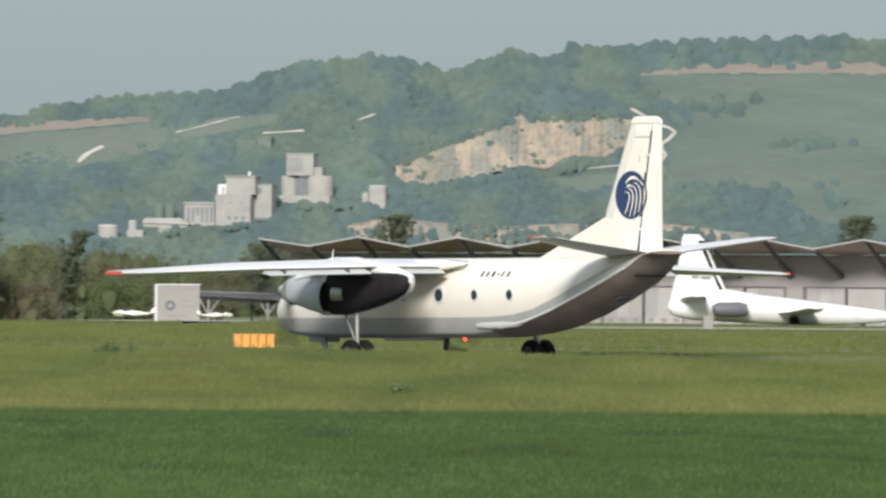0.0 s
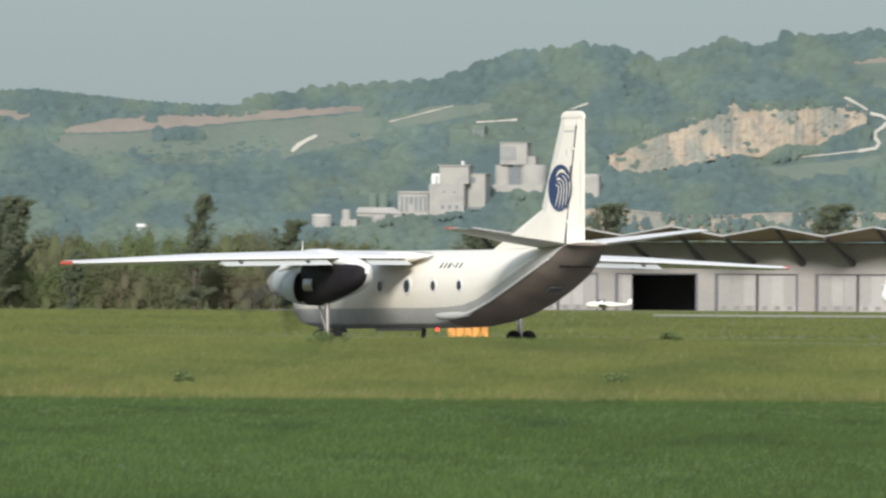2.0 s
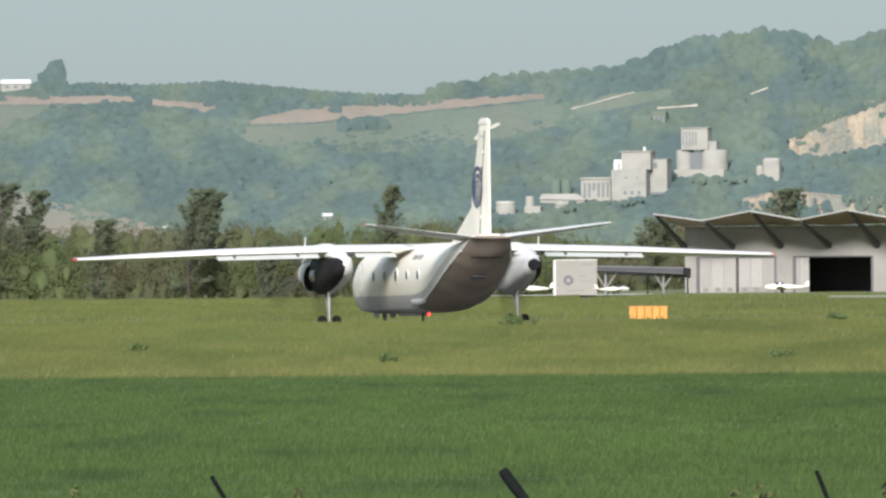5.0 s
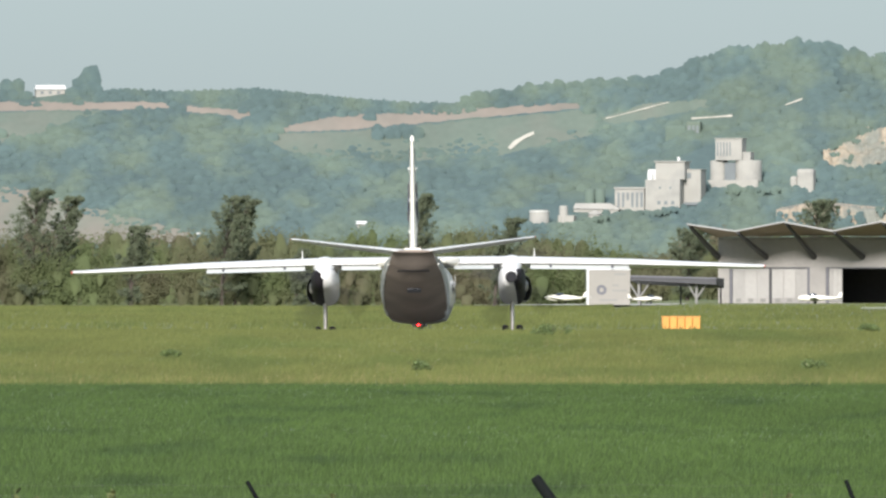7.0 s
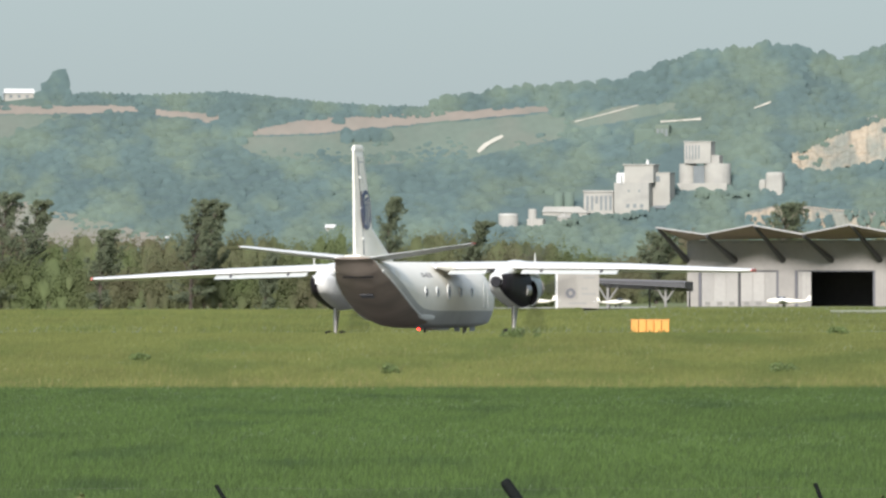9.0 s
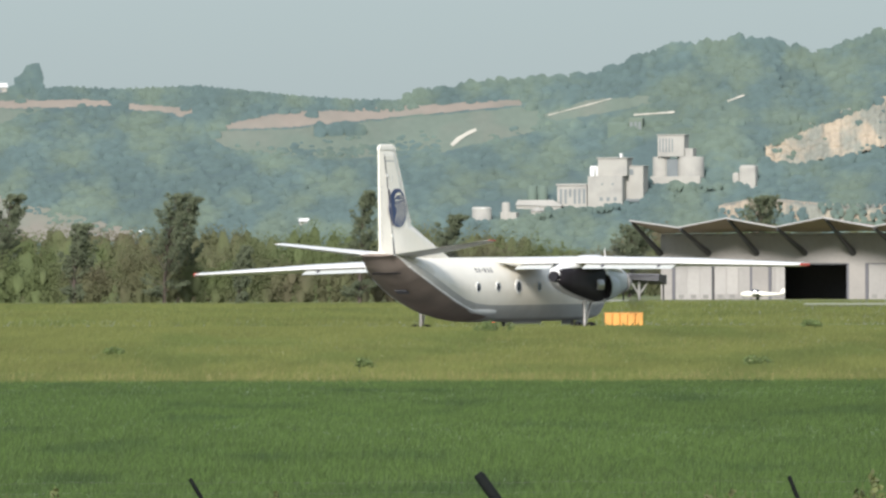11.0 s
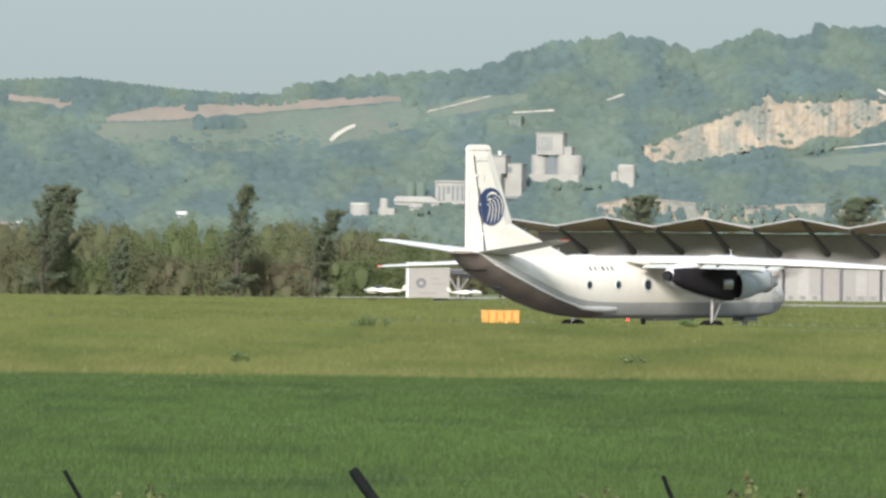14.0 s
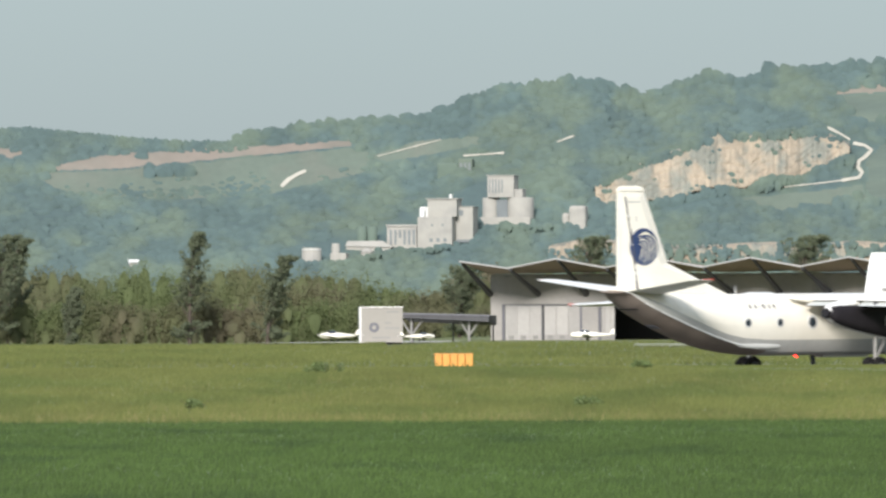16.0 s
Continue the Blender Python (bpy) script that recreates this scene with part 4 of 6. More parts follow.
t, w, h, u = works("stone_store", "weathered pale stone works building among trees", 612, 656, 186, 226, None)
block(t, -w * 0.2, w * 0.5, 0, w * 0.6, 0, h, bevel=0.8)
block(t, -w * 0.5, -w * 0.2, 0.5, w * 0.5, 0, h * 0.72, "lower_wall", bevel=0.8)
t, w, h, u = works("ruined_works", "grey ruined works shell high in the woods", 392, 456, 278, 310, None)
block(t, -w * 0.5, w * 0.1, 0, w * 0.3, 0, h * 0.8, "wall", M_HILLHAZE, 0.5)
block(t, w * 0.1, w * 0.5, 0, w * 0.3, 0, h, "wall", M_PASTUREHAZE, 0.3)
for k in range(3):
    block(t, w * 0.15 + k * w * 0.12, w * 0.22 + k * w * 0.12, -0.08, 0.3, h * 0.3, h * 0.8, "opening", M_PLANTDARK, 0)
t, w, h, u = works("chimney", "thin white vent stack at the quarry's foot", 694, 699, 236, 258, None, cat="chimney")
part("stack", lathe(bmesh.new(), [(0, w * 0.5), (h, w * 0.35)], 10, "Z"), M_PLANT, t)


def cottage(b0, b1, e0, e1, turn, label):
    t, w, h, u = works("farmhouse", label, b0, b1, e0, e1, None, turn, "house")
    t["group"] = "houses on the hill"
    block(t, -w / 2, w / 2, 0, w * 0.45, 0, h * 0.78, "wall", M_PLANT, 0)
    bm = bmesh.new()
    loft(bm, [[(-w * 0.53, -0.4, h * 0.76), (w * 0.53, -0.4, h * 0.76), (w * 0.53, w * 0.48, h * 0.76), (-w * 0.53, w * 0.48, h * 0.76)],
              [(-w * 0.5, w * 0.2, h * 1.1), (w * 0.5, w * 0.2, h * 1.1), (w * 0.5, w * 0.25, h * 1.1), (-w * 0.5, w * 0.25, h * 1.1)]], smooth=False)
    part("roof", bm, M_PALEGREY, t)
    for k in range(3):
        block(t, -w * 0.35 + k * w * 0.28, -w * 0.25 + k * w * 0.28, -0.06, 0.2, h * 0.4, h * 0.62, "window", M_PLANTDARK, 0)


cottage(-720, -668, 355, 372, 8, "long white farmhouse on the hilltop")
cottage(-168, -136, 122, 132, -12, "small white shed roof among the woods")
cottage(-437, -421, 108, 113, -30, "small pale roof at the hill's foot")

# ---------- hangar ----------
TURN = 25.0
BAY, LEN, REACH = 10.3, 75.0, 7.0
corner = at(487, 0, 1450)
base_z = EYE - 12.5 / FAR * 1450
hangar = thing("hangar", "long grey aircraft hangar with folded overhanging roof, one door open", "hangar", Matrix.Translation((corner.x, corner.y, base_z)) @ pose(0, 0, 0, 0, 0, -TURN))
STARTS = [1.2 + BAY * k for k in range(7)]
DOOR_W, DOOR_H, WALL_H = 8.6, 3.55, 6.5
bm = bmesh.new()
edges = [0.0]
for s in STARTS:
    edges += [s, s + DOOR_W]
edges.append(LEN)
for a, b in zip(edges[::2], edges[1::2]):
    box(bm, a, b, 0, 0.5, -0.8, DOOR_H)
box(bm, 0, LEN, 0, 0.5, DOOR_H, WALL_H)
part("front_wall", bm, M_WALL, hangar)
for nm, a in (("side_wall", (0, 0.4, 0.5, 22, -0.8, WALL_H)), ("side_wall", (LEN - 0.4, LEN, 0.5, 22, -0.8, WALL_H)), ("rear_wall", (0, LEN, 22, 22.4, -0.8, WALL_H))):
    part(nm, box(bmesh.new(), *a), M_WALL, hangar)
# floor and an added backing in near-black, for the shade inside the open door
part("floor_slab", box(bmesh.new(), 0.4, LEN - 0.4, 0.5, 22, -0.7, 0.02), M_INSIDE, hangar)
part("inner_partition", box(bmesh.new(), 0.4, LEN - 0.4, 9, 9.2, 0.02, WALL_H), M_INSIDE, hangar, "added dark backing for the shaded interior")


def leaf(x0, x1, y, grey=M_DOORP):
    """One sliding door leaf with ribs and a row of vents along its foot."""
    bm = bmesh.new()
    box(bm, x0, x1, y, y + 0.10, 0.0, DOOR_H - 0.05, 0.02)
    n = 3
    for k in range(1, n):
        x = x0 + (x1 - x0) * k / n
        box(bm, x - 0.04, x + 0.04, y - 0.03, y + 0.02, 0.1, DOOR_H - 0.15)
    lf = part("door_leaf", bm, grey, hangar, "pale grey sliding door leaf")
    for k in range(n):
        part("door_panel", box(bmesh.new(), x0 + (x1 - x0) * k / n + 0.05, x0 + (x1 - x0) * (k + 1) / n - 0.05, y - 0.02, y + 0.01, 0.55, DOOR_H - 0.2), grey, lf)
        x = x0 + (x1 - x0) * (k + 0.5) / n
        part("vent", box(bmesh.new(), x - 0.27, x + 0.27, y - 0.05, y + 0.02, 0.14, 0.5, 0.02), M_FAINT, lf, "grey louvre vent")


for k, s in enumerate(STARTS):
    bm = bmesh.new()
    box(bm, s, s + 0.28, 0.06, 0.5, 0, DOOR_H)
    box(bm, s + DOOR_W - 0.28, s + DOOR_W, 0.06, 0.5, 0, DOOR_H)
    box(bm, s + 0.28, s + DOOR_W - 0.28, 0.10, 0.5, DOOR_H - 0.12, DOOR_H)
    part("door_frame", bm, M_FRAME, hangar)
    if k == 1:
        leaf(s + 0.3, s + 1.7, 0.14)
    else:
        leaf(s + 0.3, s + 4.2, 0.14)
        leaf(s + 4.45, s + DOOR_W - 0.3, 0.22)
        part("mullion", box(bmesh.new(), s + 4.2, s + 4.45, 0.12, 0.5, 0, DOOR_H - 0.12), M_STEELDARK, hangar)

# folded roof: zigzag front edge, falling back to the wall head
half = BAY / 2
KN = int(LEN / half) + 1
bm = bmesh.new()
rows = []
for y, lo, hi in ((-REACH, 6.95, 7.85), (0.2, 6.55, 6.75), (22.6, 6.9, 7.6)):
    r = []
    for k in range(KN + 1):
        z = hi if k % 2 == 0 else lo
        if k == 0:
            z -= 0.2
        r.append((k * half - 0.2, y, z))
    rows.append(r)
for k in range(KN):
    for q, p in zip(rows, rows[1:]):
        for dz in (0, 0.16):
            a = [bm.verts.new((c[0], c[1], c[2] + dz)) for c in (q[k], q[k + 1], p[k + 1], p[k])]
            bm.faces.new(a if dz else a[::-1])
    a = [bm.verts.new(c) for c in (rows[0][k], rows[0][k + 1])] + [bm.verts.new((c[0], c[1], c[2] + 0.16)) for c in (rows[0][k + 1], rows[0][k])]
    bm.faces.new(a)
part("roof", bm, M_ROOF, hangar, "folded brown-grey roof with a zigzag front edge")
for k in range(KN):
    a, b = Vector(rows[0][k]), Vector(rows[0][k + 1])
    part("roof_edge", tube(bmesh.new(), a + Vector((0, -0.05, 0.1)), b + Vector((0, -0.05, 0.1)), 0.09, n=6), M_FLASHING, hangar, "grey roof edge flashing")
for k in range(KN + 1):
    f = Vector(rows[0][k])
    x = f.x + 0.2
    bm = bmesh.new()
    tube(bm, (x, -REACH + 0.1, f.z - 0.05), (x, -0.05, 4.55), 0.16, 0.32, 6)
    part("roof_strut", bm, M_STEELDARK, hangar, "dark steel roof strut")

rail = part("eave_strip", box(bmesh.new(), 0.1, LEN - 0.1, -0.06, 0.0, 6.28, 6.34), M_FRAME, hangar, "dark strip under the eaves")
for k in range(int(LEN / 1.7)):
    part("vent", box(bmesh.new(), 0.5 + 1.7 * k, 1.5 + 1.7 * k, -0.09, -0.062, 6.27, 6.35), M_SIGN, rail, "pale vent under the eaves")

# ---------- by the hangar ----------
D2 = 1425.0
zb = EYE - 13.0 / FAR * D2
shelter = thing("open_shelter", "dark flat-roofed open shelter on forked posts", "shelter", pose(410 / FAR * D2, D2, zb, 0, 0, -8))
bm = bmesh.new()
loft(bm, [[(-4.2, -1.5, 2.3), (4.2, -1.5, 1.85), (4.2, 5, 1.5), (-4.2, 5, 1.9)], [(-4.2, -1.5, 2.72), (4.2, -1.5, 2.5), (4.2, 5, 2.45), (-4.2, 5, 2.68)]], smooth=False)
part("roof", bm, M_STEELDARK, shelter)
part("roof_edge", box(bmesh.new(), -4.25, 4.25, -1.62, -1.5, 2.46, 2.62, 0, pose(0, 0, 0.02, 0, 1.5, 0)), M_FRAME, shelter)
for x in (-3.4, 2.2):
    bm = bmesh.new()
    tube(bm, (x, -0.6, -0.6), (x, -0.6, 2.2), 0.14, n=8)
    tube(bm, (x, -0.6, 0.5), (x - 1.0, -0.6, 2.15), 0.10, n=6)
    tube(bm, (x, -0.6, 0.5), (x + 1.1, -0.6, 2.1), 0.10, n=6)
    part("post", bm, M_FAINT, shelter, "forked grey post")
for x in (-3.9, 0.0, 3.9):
    part("rear_post", tube(bmesh.new(), (x, 4.7, -0.6), (x, 4.7, 2.1), 0.08, n=6), M_STEELDARK, shelter)

D3 = 1405.0
zs = EYE - 13.5 / FAR * D3
hoard = thing("sign_trailer", "white box trailer panel with a round emblem and faint lettering", "sign", pose(294 / FAR * D3, D3, zs, 0, 0, 4))
part("panel", box(bmesh.new(), -2.02, 2.02, 0, 1.2, -0.5, 3.25, 0.04), M_SIGN, hoard)
part("frame", box(box(bmesh.new(), -2.1, -1.95, -0.05, 1.25, -0.5, 3.3), -1.95, 2.08, -0.05, 1.25, 3.25, 3.33), M_WINGW, hoard)
part("emblem", lathe(bmesh.new(), [(-0.02, 0.48), (0.0, 0.48)], 20, "Y"), M_FRAME, hoard, "round dark emblem").location = (-0.72, 0, 1.35)
part("emblem_centre", lathe(bmesh.new(), [(-0.03, 0.2), (-0.021, 0.2)], 16, "Y"), M_SIGN, hoard).location = (-0.72, 0, 1.35)
for x0, x1, z in ((0.3, 0.9, 1.7), (0.3, 1.7, 1.2), (-0.9, 0.8, 0.3), (0.5, 1.6, 2.75)):
    part("lettering_bar", box(bmesh.new(), x0, x1, -0.012, 0.0, z, z + 0.17), M_FAINT, hoard, "faint grey lettering")


def light_plane(b, d, turn, size, label):
    """A small white low-wing light aircraft."""
    z = EYE - 12.5 / FAR * d
    t = thing("light_aircraft", label, "airplane", pose(b / FAR * d, d, z, 0, 0, turn), group="parked light aircraft")
    s = size
    bm = bmesh.new()
    lathe(bm, [(3.2 * s, 0.05), (2.9 * s, 0.35 * s), (1.8 * s, 0.52 * s), (0.2 * s, 0.5 * s), (-2.0 * s, 0.24 * s), (-3.6 * s, 0.08 * s)], 14, "Y")
    bmesh.ops.translate(bm, verts=bm.verts, vec=(0, 0, 0.85 * s))
    part("fuselage", bm, M_WHITE, t)
    for q in (-1, 1):
        bm = bmesh.new()
        loft(bm, [[(q * 0.3 * s, 1.3 * s, 0.62 * s), (q * 0.3 * s, 0.6 * s, 0.74 * s), (q * 0.3 * s, -0.2 * s, 0.62 * s), (q * 0.3 * s, 0.6 * s, 0.55 * s)],
                  [(q * 5.2 * s, 1.0 * s, 0.95 * s), (q * 5.2 * s, 0.6 * s, 1.02 * s), (q * 5.2 * s, 0.0, 0.95 * s), (q * 5.2 * s, 0.6 * s, 0.92 * s)]])
        part("wing", bm, M_WINGW, t)
        part("wheel", lathe(bmesh.new(), [(-0.07, 0.2 * s), (0.07, 0.2 * s)], 14, "X"), M_TYRE, t).location = (q * 1.1 * s, 0.5 * s, 0.2 * s)
        part("gear_leg", tube(bmesh.new(), (q * 0.9 * s, 0.6 * s, 0.62 * s), (q * 1.1 * s, 0.5 * s, 0.2 * s), 0.04), M_METAL, t)
    bm = bmesh.new()
    loft(bm, [[(-0.03, -2.9 * s, 0.9 * s), (0.03, -2.9 * s, 0.9 * s), (0.03, -3.7 * s, 0.9 * s), (-0.03, -3.7 * s, 0.9 * s)], [(-0.02, -3.4 * s, 1.75 * s), (0.02, -3.4 * s, 1.75 * s), (0.02, -3.8 * s, 1.75 * s), (-0.02, -3.8 * s, 1.75 * s)]], smooth=False)
    part("fin", bm, M_WHITE, t)
    part("tailplane", box(bmesh.new(), -1.5 * s, 1.5 * s, -3.75 * s, -3.1 * s, 0.95 * s, 1.02 * s, 0.02), M_WINGW, t)
    bm = bmesh.new()
    bmesh.ops.create_uvsphere(bm, u_segments=14, v_segments=8, radius=0.5 * s)
    bmesh.ops.transform(bm, matrix=Matrix.Translation((0, 0.9 * s, 1.25 * s)) @ Matrix.Diagonal((0.85, 1.7, 0.75, 1)), verts=bm.verts)
    part("canopy", bm, M_GLASS, t)


light_plane(216, 1400, 62, 0.62, "small white light aircraft parked on the grass")
light_plane(360, 1398, -70, 0.5, "small white light aircraft beside the sign")
light_plane(664, 1395, 84, 0.6, "small white light aircraft before the open hangar")

# larger parked aircraft, its belly low behind the grass
D4 = 1340.0
z4 = ground_z(1160 / FAR * D4, D4) + 0.1
liner = thing("parked_airplane", "white airplane with black fin boot parked before the hangars", "airplane", pose(1162 / FAR * D4, D4, z4, 0, 0, -80))
bm = bmesh.new()
ring = lambda y, r, zc, k=1.0: [(math.cos(a * math.tau / 24) * r, y, zc + math.sin(a * math.tau / 24) * r * k) for a in range(24)]
loft(bm, [ring(-1.4, 0.25, 1.5), ring(-0.9, 0.7, 1.45), ring(0.6, 1.1, 1.5), ring(3, 1.3, 1.6), ring(6, 1.3, 1.45), ring(9, 1.2, 1.25), ring(12, 1.05, 1.05), ring(15, 0.85, 0.9), ring(17.5, 0.6, 0.85), ring(19.2, 0.3, 0.85), ring(19.8, 0.06, 0.85)])
part("fuselage", bm, M_WINGW, liner)
bm = bmesh.new()
loft(bm, [[(-0.14, 6.4, 2.7), (0.14, 6.4, 2.7), (0.12, -1.4, 1.4), (-0.12, -1.4, 1.4)], [(-0.14, 3.75, 3.15), (0.14, 3.75, 3.15), (0.12, -1.0, 3.15), (-0.12, -1.0, 3.15)],
          [(-0.13, 3.2, 4.3), (0.13, 3.2, 4.3), (0.1, -0.7, 4.3), (-0.1, -0.7, 4.3)], [(-0.07, 1.7, 7.6), (0.07, 1.7, 7.6), (0.05, -0.15, 7.6), (-0.05, -0.15, 7.6)],
          [(-0.03, 1.3, 7.95), (0.03, 1.3, 7.95), (0.03, 0.0, 7.95), (-0.03, 0.0, 7.95)]], smooth=False)
fin_p = part("fin", bm, M_WINGW, liner)
bm = bmesh.new()
loft(bm, [[(-0.1, 3.95, 3.1), (0.1, 3.95, 3.1), (0.17, 3.15, 3.1), (-0.17, 3.15, 3.1)], [(-0.06, 1.9, 7.4), (0.06, 1.9, 7.4), (0.11, 1.25, 7.4), (-0.11, 1.25, 7.4)]], smooth=False)
part("deicing_boot", bm, M_RUBBER, fin_p, "black rubber strip on the fin's leading edge")
part("hinge_line", box(bmesh.new(), 0.11, 0.13, 0.35, 0.41, 3.6, 7.4, 0, pose(0, 0, 0, 2, 0, 0)), M_PALEGREY, fin_p)
for q in (-1, 1):
    bm = bmesh.new()
    loft(bm, [[(q * x, y0, z), (q * x, (y0 + y1) / 2, z + 0.1), (q * x, y1, z), (q * x, (y0 + y1) / 2, z - 0.06)] for x, y0, y1, z in ((0.5, 2.0, -0.6, 2.25), (4.6, 0.9, -0.5, 2.5))])
    part("tailplane", bm, M_WINGW, liner)
    bm = bmesh.new()
    loft(bm, [[(q * x, y0, z), (q * x, (y0 + y1) / 2, z + 0.16), (q * x, y1, z), (q * x, (y0 + y1) / 2, z - 0.12)] for x, y0, y1, z in ((0.8, 11.6, 8.2, 1.05), (5.0, 11.2, 8.4, 1.2), (11.0, 10.2, 8.7, 1.55))])
    part("wing", bm, M_WINGW, liner)
    eng = part("engine", lathe(bmesh.new(), [(0, 0.42), (0.5, 0.62), (2.4, 0.66), (3.0, 0.5)], 20, "Y"), M_FRAME, liner, "grey engine pod with a dark mouth")
    eng.location = (q * 2.1, 2.2, 1.35)
    part("engine_mouth", lathe(bmesh.new(), [(2.99, 0.46), (3.03, 0.44)], 20, "Y"), M_SOOT, eng)
    part("engine_nozzle", lathe(bmesh.new(), [(-0.02, 0.36), (0.02, 0.38)], 20, "Y"), M_SOOT, eng)
    part("pylon", box(bmesh.new(), min(q * 1.2, q * 1.7), max(q * 1.2, q * 1.7), 3.0, 4.8, 1.3, 1.5, 0.05), M_WHITE, liner)
    part("gear_leg", tube(bmesh.new(), (q * 1.4, 9.6, 1.0), (q * 1.7, 9.6, 0.42), 0.08), M_METAL, liner)
    part("wheel", lathe(bmesh.new(), [(-0.15, 0.42), (0.15, 0.42)], 18, "X"), M_TYRE, liner).location = (q * 1.7, 9.6, 0.42)
part("nose_wheel", lathe(bmesh.new(), [(-0.12, 0.32), (0.12, 0.32)], 18, "X"), M_TYRE, liner).location = (0, 16.2, 0.32)
part("nose_leg", tube(bmesh.new(), (0, 16.2, 0.32), (0, 16.1, 0.7), 0.06), M_METAL, liner)
for x0, x1, z in ((0.9, 1.6, 4.45), (1.8, 2.4, 4.5), (0.7, 1.3, 4.05), (1.5, 2.4, 4.0)):
    part("lettering_bar", box(bmesh.new(), 0.13, 0.16, x0, x1, z, z + 0.28), M_FAINT, fin_p, "faded grey lettering")

mb, md = 1200, 1150.0
mk = thing("marker_board", "small white taxiway marker board", "sign", pose(mb / FAR * md, md, ground_z(mb / FAR * md, md)))
part("board", box(bmesh.new(), -0.37, 0.37, -0.06, 0.06, 0.1, 1.05, 0.02), M_SIGN, mk)
part("stake", tube(bmesh.new(), (0, 0.1, -0.1), (0, 0.1, 0.9), 0.03), M_METAL, mk)

# ---------- yellow box by the taxiway ----------
yd = 700.0
yx = 421 / FAR * yd
ybox = thing("yellow_marker_box", "yellow-orange plastic marker box in five segments", "sign", pose(yx, yd, ground_z(yx, yd) - 0.08, 0, 0, 3))
for k in range(5):
    x = -0.91 + 0.364 * k
    part("segment", box(bmesh.new(), x + 0.012, x + 0.352, -0.22, 0.22, 0.0, 0.63, 0.035), M_YELLOW, ybox)
part("cap", box(bmesh.new(), -0.93, 0.93, -0.24, 0.24, 0.632, 0.69, 0.02), M_YELLOW, ybox)
part("base", box(bmesh.new(), -0.95, 0.95, -0.25, 0.25, -0.15, -0.002), M_CONCRETE, ybox)
# ---------- the taxiing freighter; nose along +y ----------
plane = thing("cargo_airplane", "white twin-turboprop high-wing cargo airplane with grey belly, taxiing", "airplane")
# y, half width, height of greatest width, top, lower half height, grey line, belly edge, lowest point
HULL = ((10.35, 0.05, 1.72, 1.77, 0.06, 1.70, 1.69, 1.67), (10.2, 0.38, 1.75, 2.10, 0.40, 1.62, 1.50, 1.36), (9.8, 0.70, 1.82, 2.48, 0.74, 1.58, 1.35, 1.10), (9.2, 0.98, 1.92, 2.90, 1.02, 1.56, 1.22, 0.95),
        (8.3, 1.24, 2.05, 3.32, 1.55, 1.56, 1.14, 0.87), (7.2, 1.40, 2.18, 3.56, 1.80, 1.56, 1.08, 0.84), (5.8, 1.46, 2.25, 3.66, 1.90, 1.56, 1.04, 0.83), (3.0, 1.47, 2.25, 3.68, 1.90, 1.56, 1.03, 0.83),
        (0.0, 1.47, 2.25, 3.68, 1.90, 1.56, 1.03, 0.83), (-3.0, 1.47, 2.25, 3.68, 1.90, 1.56, 1.03, 0.83), (-4.6, 1.47, 2.25, 3.68, 1.90, 1.58, 1.12, 0.86), (-6.0, 1.47, 2.26, 3.68, 1.85, 1.66, 1.30, 0.97), (-7.2, 1.46, 2.32, 3.68, 1.75, 1.86, 1.52, 1.15),
        (-8.6, 1.43, 2.50, 3.70, 1.50, 2.28, 1.92, 1.48), (-10.0, 1.38, 2.80, 3.74, 1.15, 2.76, 2.38, 1.97), (-11.4, 1.24, 3.18, 3.80, 0.95, 3.28, 2.90, 2.53), (-12.4, 1.00, 3.48, 3.86, 0.60, 3.66, 3.36, 3.04), (-13.0, 0.85, 3.70, 3.90, 0.35, 3.82, 3.74, 3.54), (-13.3, 0.78, 3.80, 3.88, 0.10, 3.84, 3.80, 3.77))


def hull_ring(row):
    y, rx, zw, zt, rl, band, cut, zb = row
    side = lambda z: rx * math.sqrt(max(0.0, 1 - ((z - zw) / ((zt - zw) if z > zw else rl)) ** 2))
    right = []
    for i in range(15):
        a = i / 14
        if band <= zw:
            if a <= 0.5:
                q = a * math.pi
                right.append((rx * math.sin(q), zw + (zt - zw) * math.cos(q)))
            else:
                z = zw + (band - zw) * (a - 0.5) * 2
                right.append((side(z), z))
        else:
            q = a * math.acos(min(1, (band - zw) / (zt - zw)))
            right.append((rx * math.sin(q), zw + (zt - zw) * math.cos(q)))
    for i in range(1, 4):
        z = band + (cut - band) * i / 3
        right.append((side(z), z))
    xc = right[-1][0]
    for i in range(1, 8):
        q = i / 7 * math.pi / 2
        k = min(1.0, max(0.0, (-3.5 - y) / 2.0))      # the ramp is flatter and meets the sides in an edge
        x = xc * ((1 - k) * math.cos(q) + k * (1 - i / 7))
        right.append((x, cut - (cut - zb) * ((1 - k) * math.sin(q) + k * (1 - (1 - i / 7) ** 2))))
    left = [(-x, z) for x, z in right[1:-1]][::-1]
    return [(x, y, z) for x, z in right + left]


ys_h = sorted({*np.arange(-13.4, 10.3, 0.35).round(3), *[r[0] for r in HULL]}, reverse=True)
hy = np.array([r[0] for r in HULL][::-1])
cols = [np.array([r[k] for r in HULL][::-1]) for k in range(1, 8)]
rings = [hull_ring((y, *[float(np.interp(y, hy, c)) for c in cols])) for y in ys_h]
nr = len(rings[0])
bm = bmesh.new()
loft(bm, rings)
bm.faces.ensure_lookup_table()
part_hull = bm
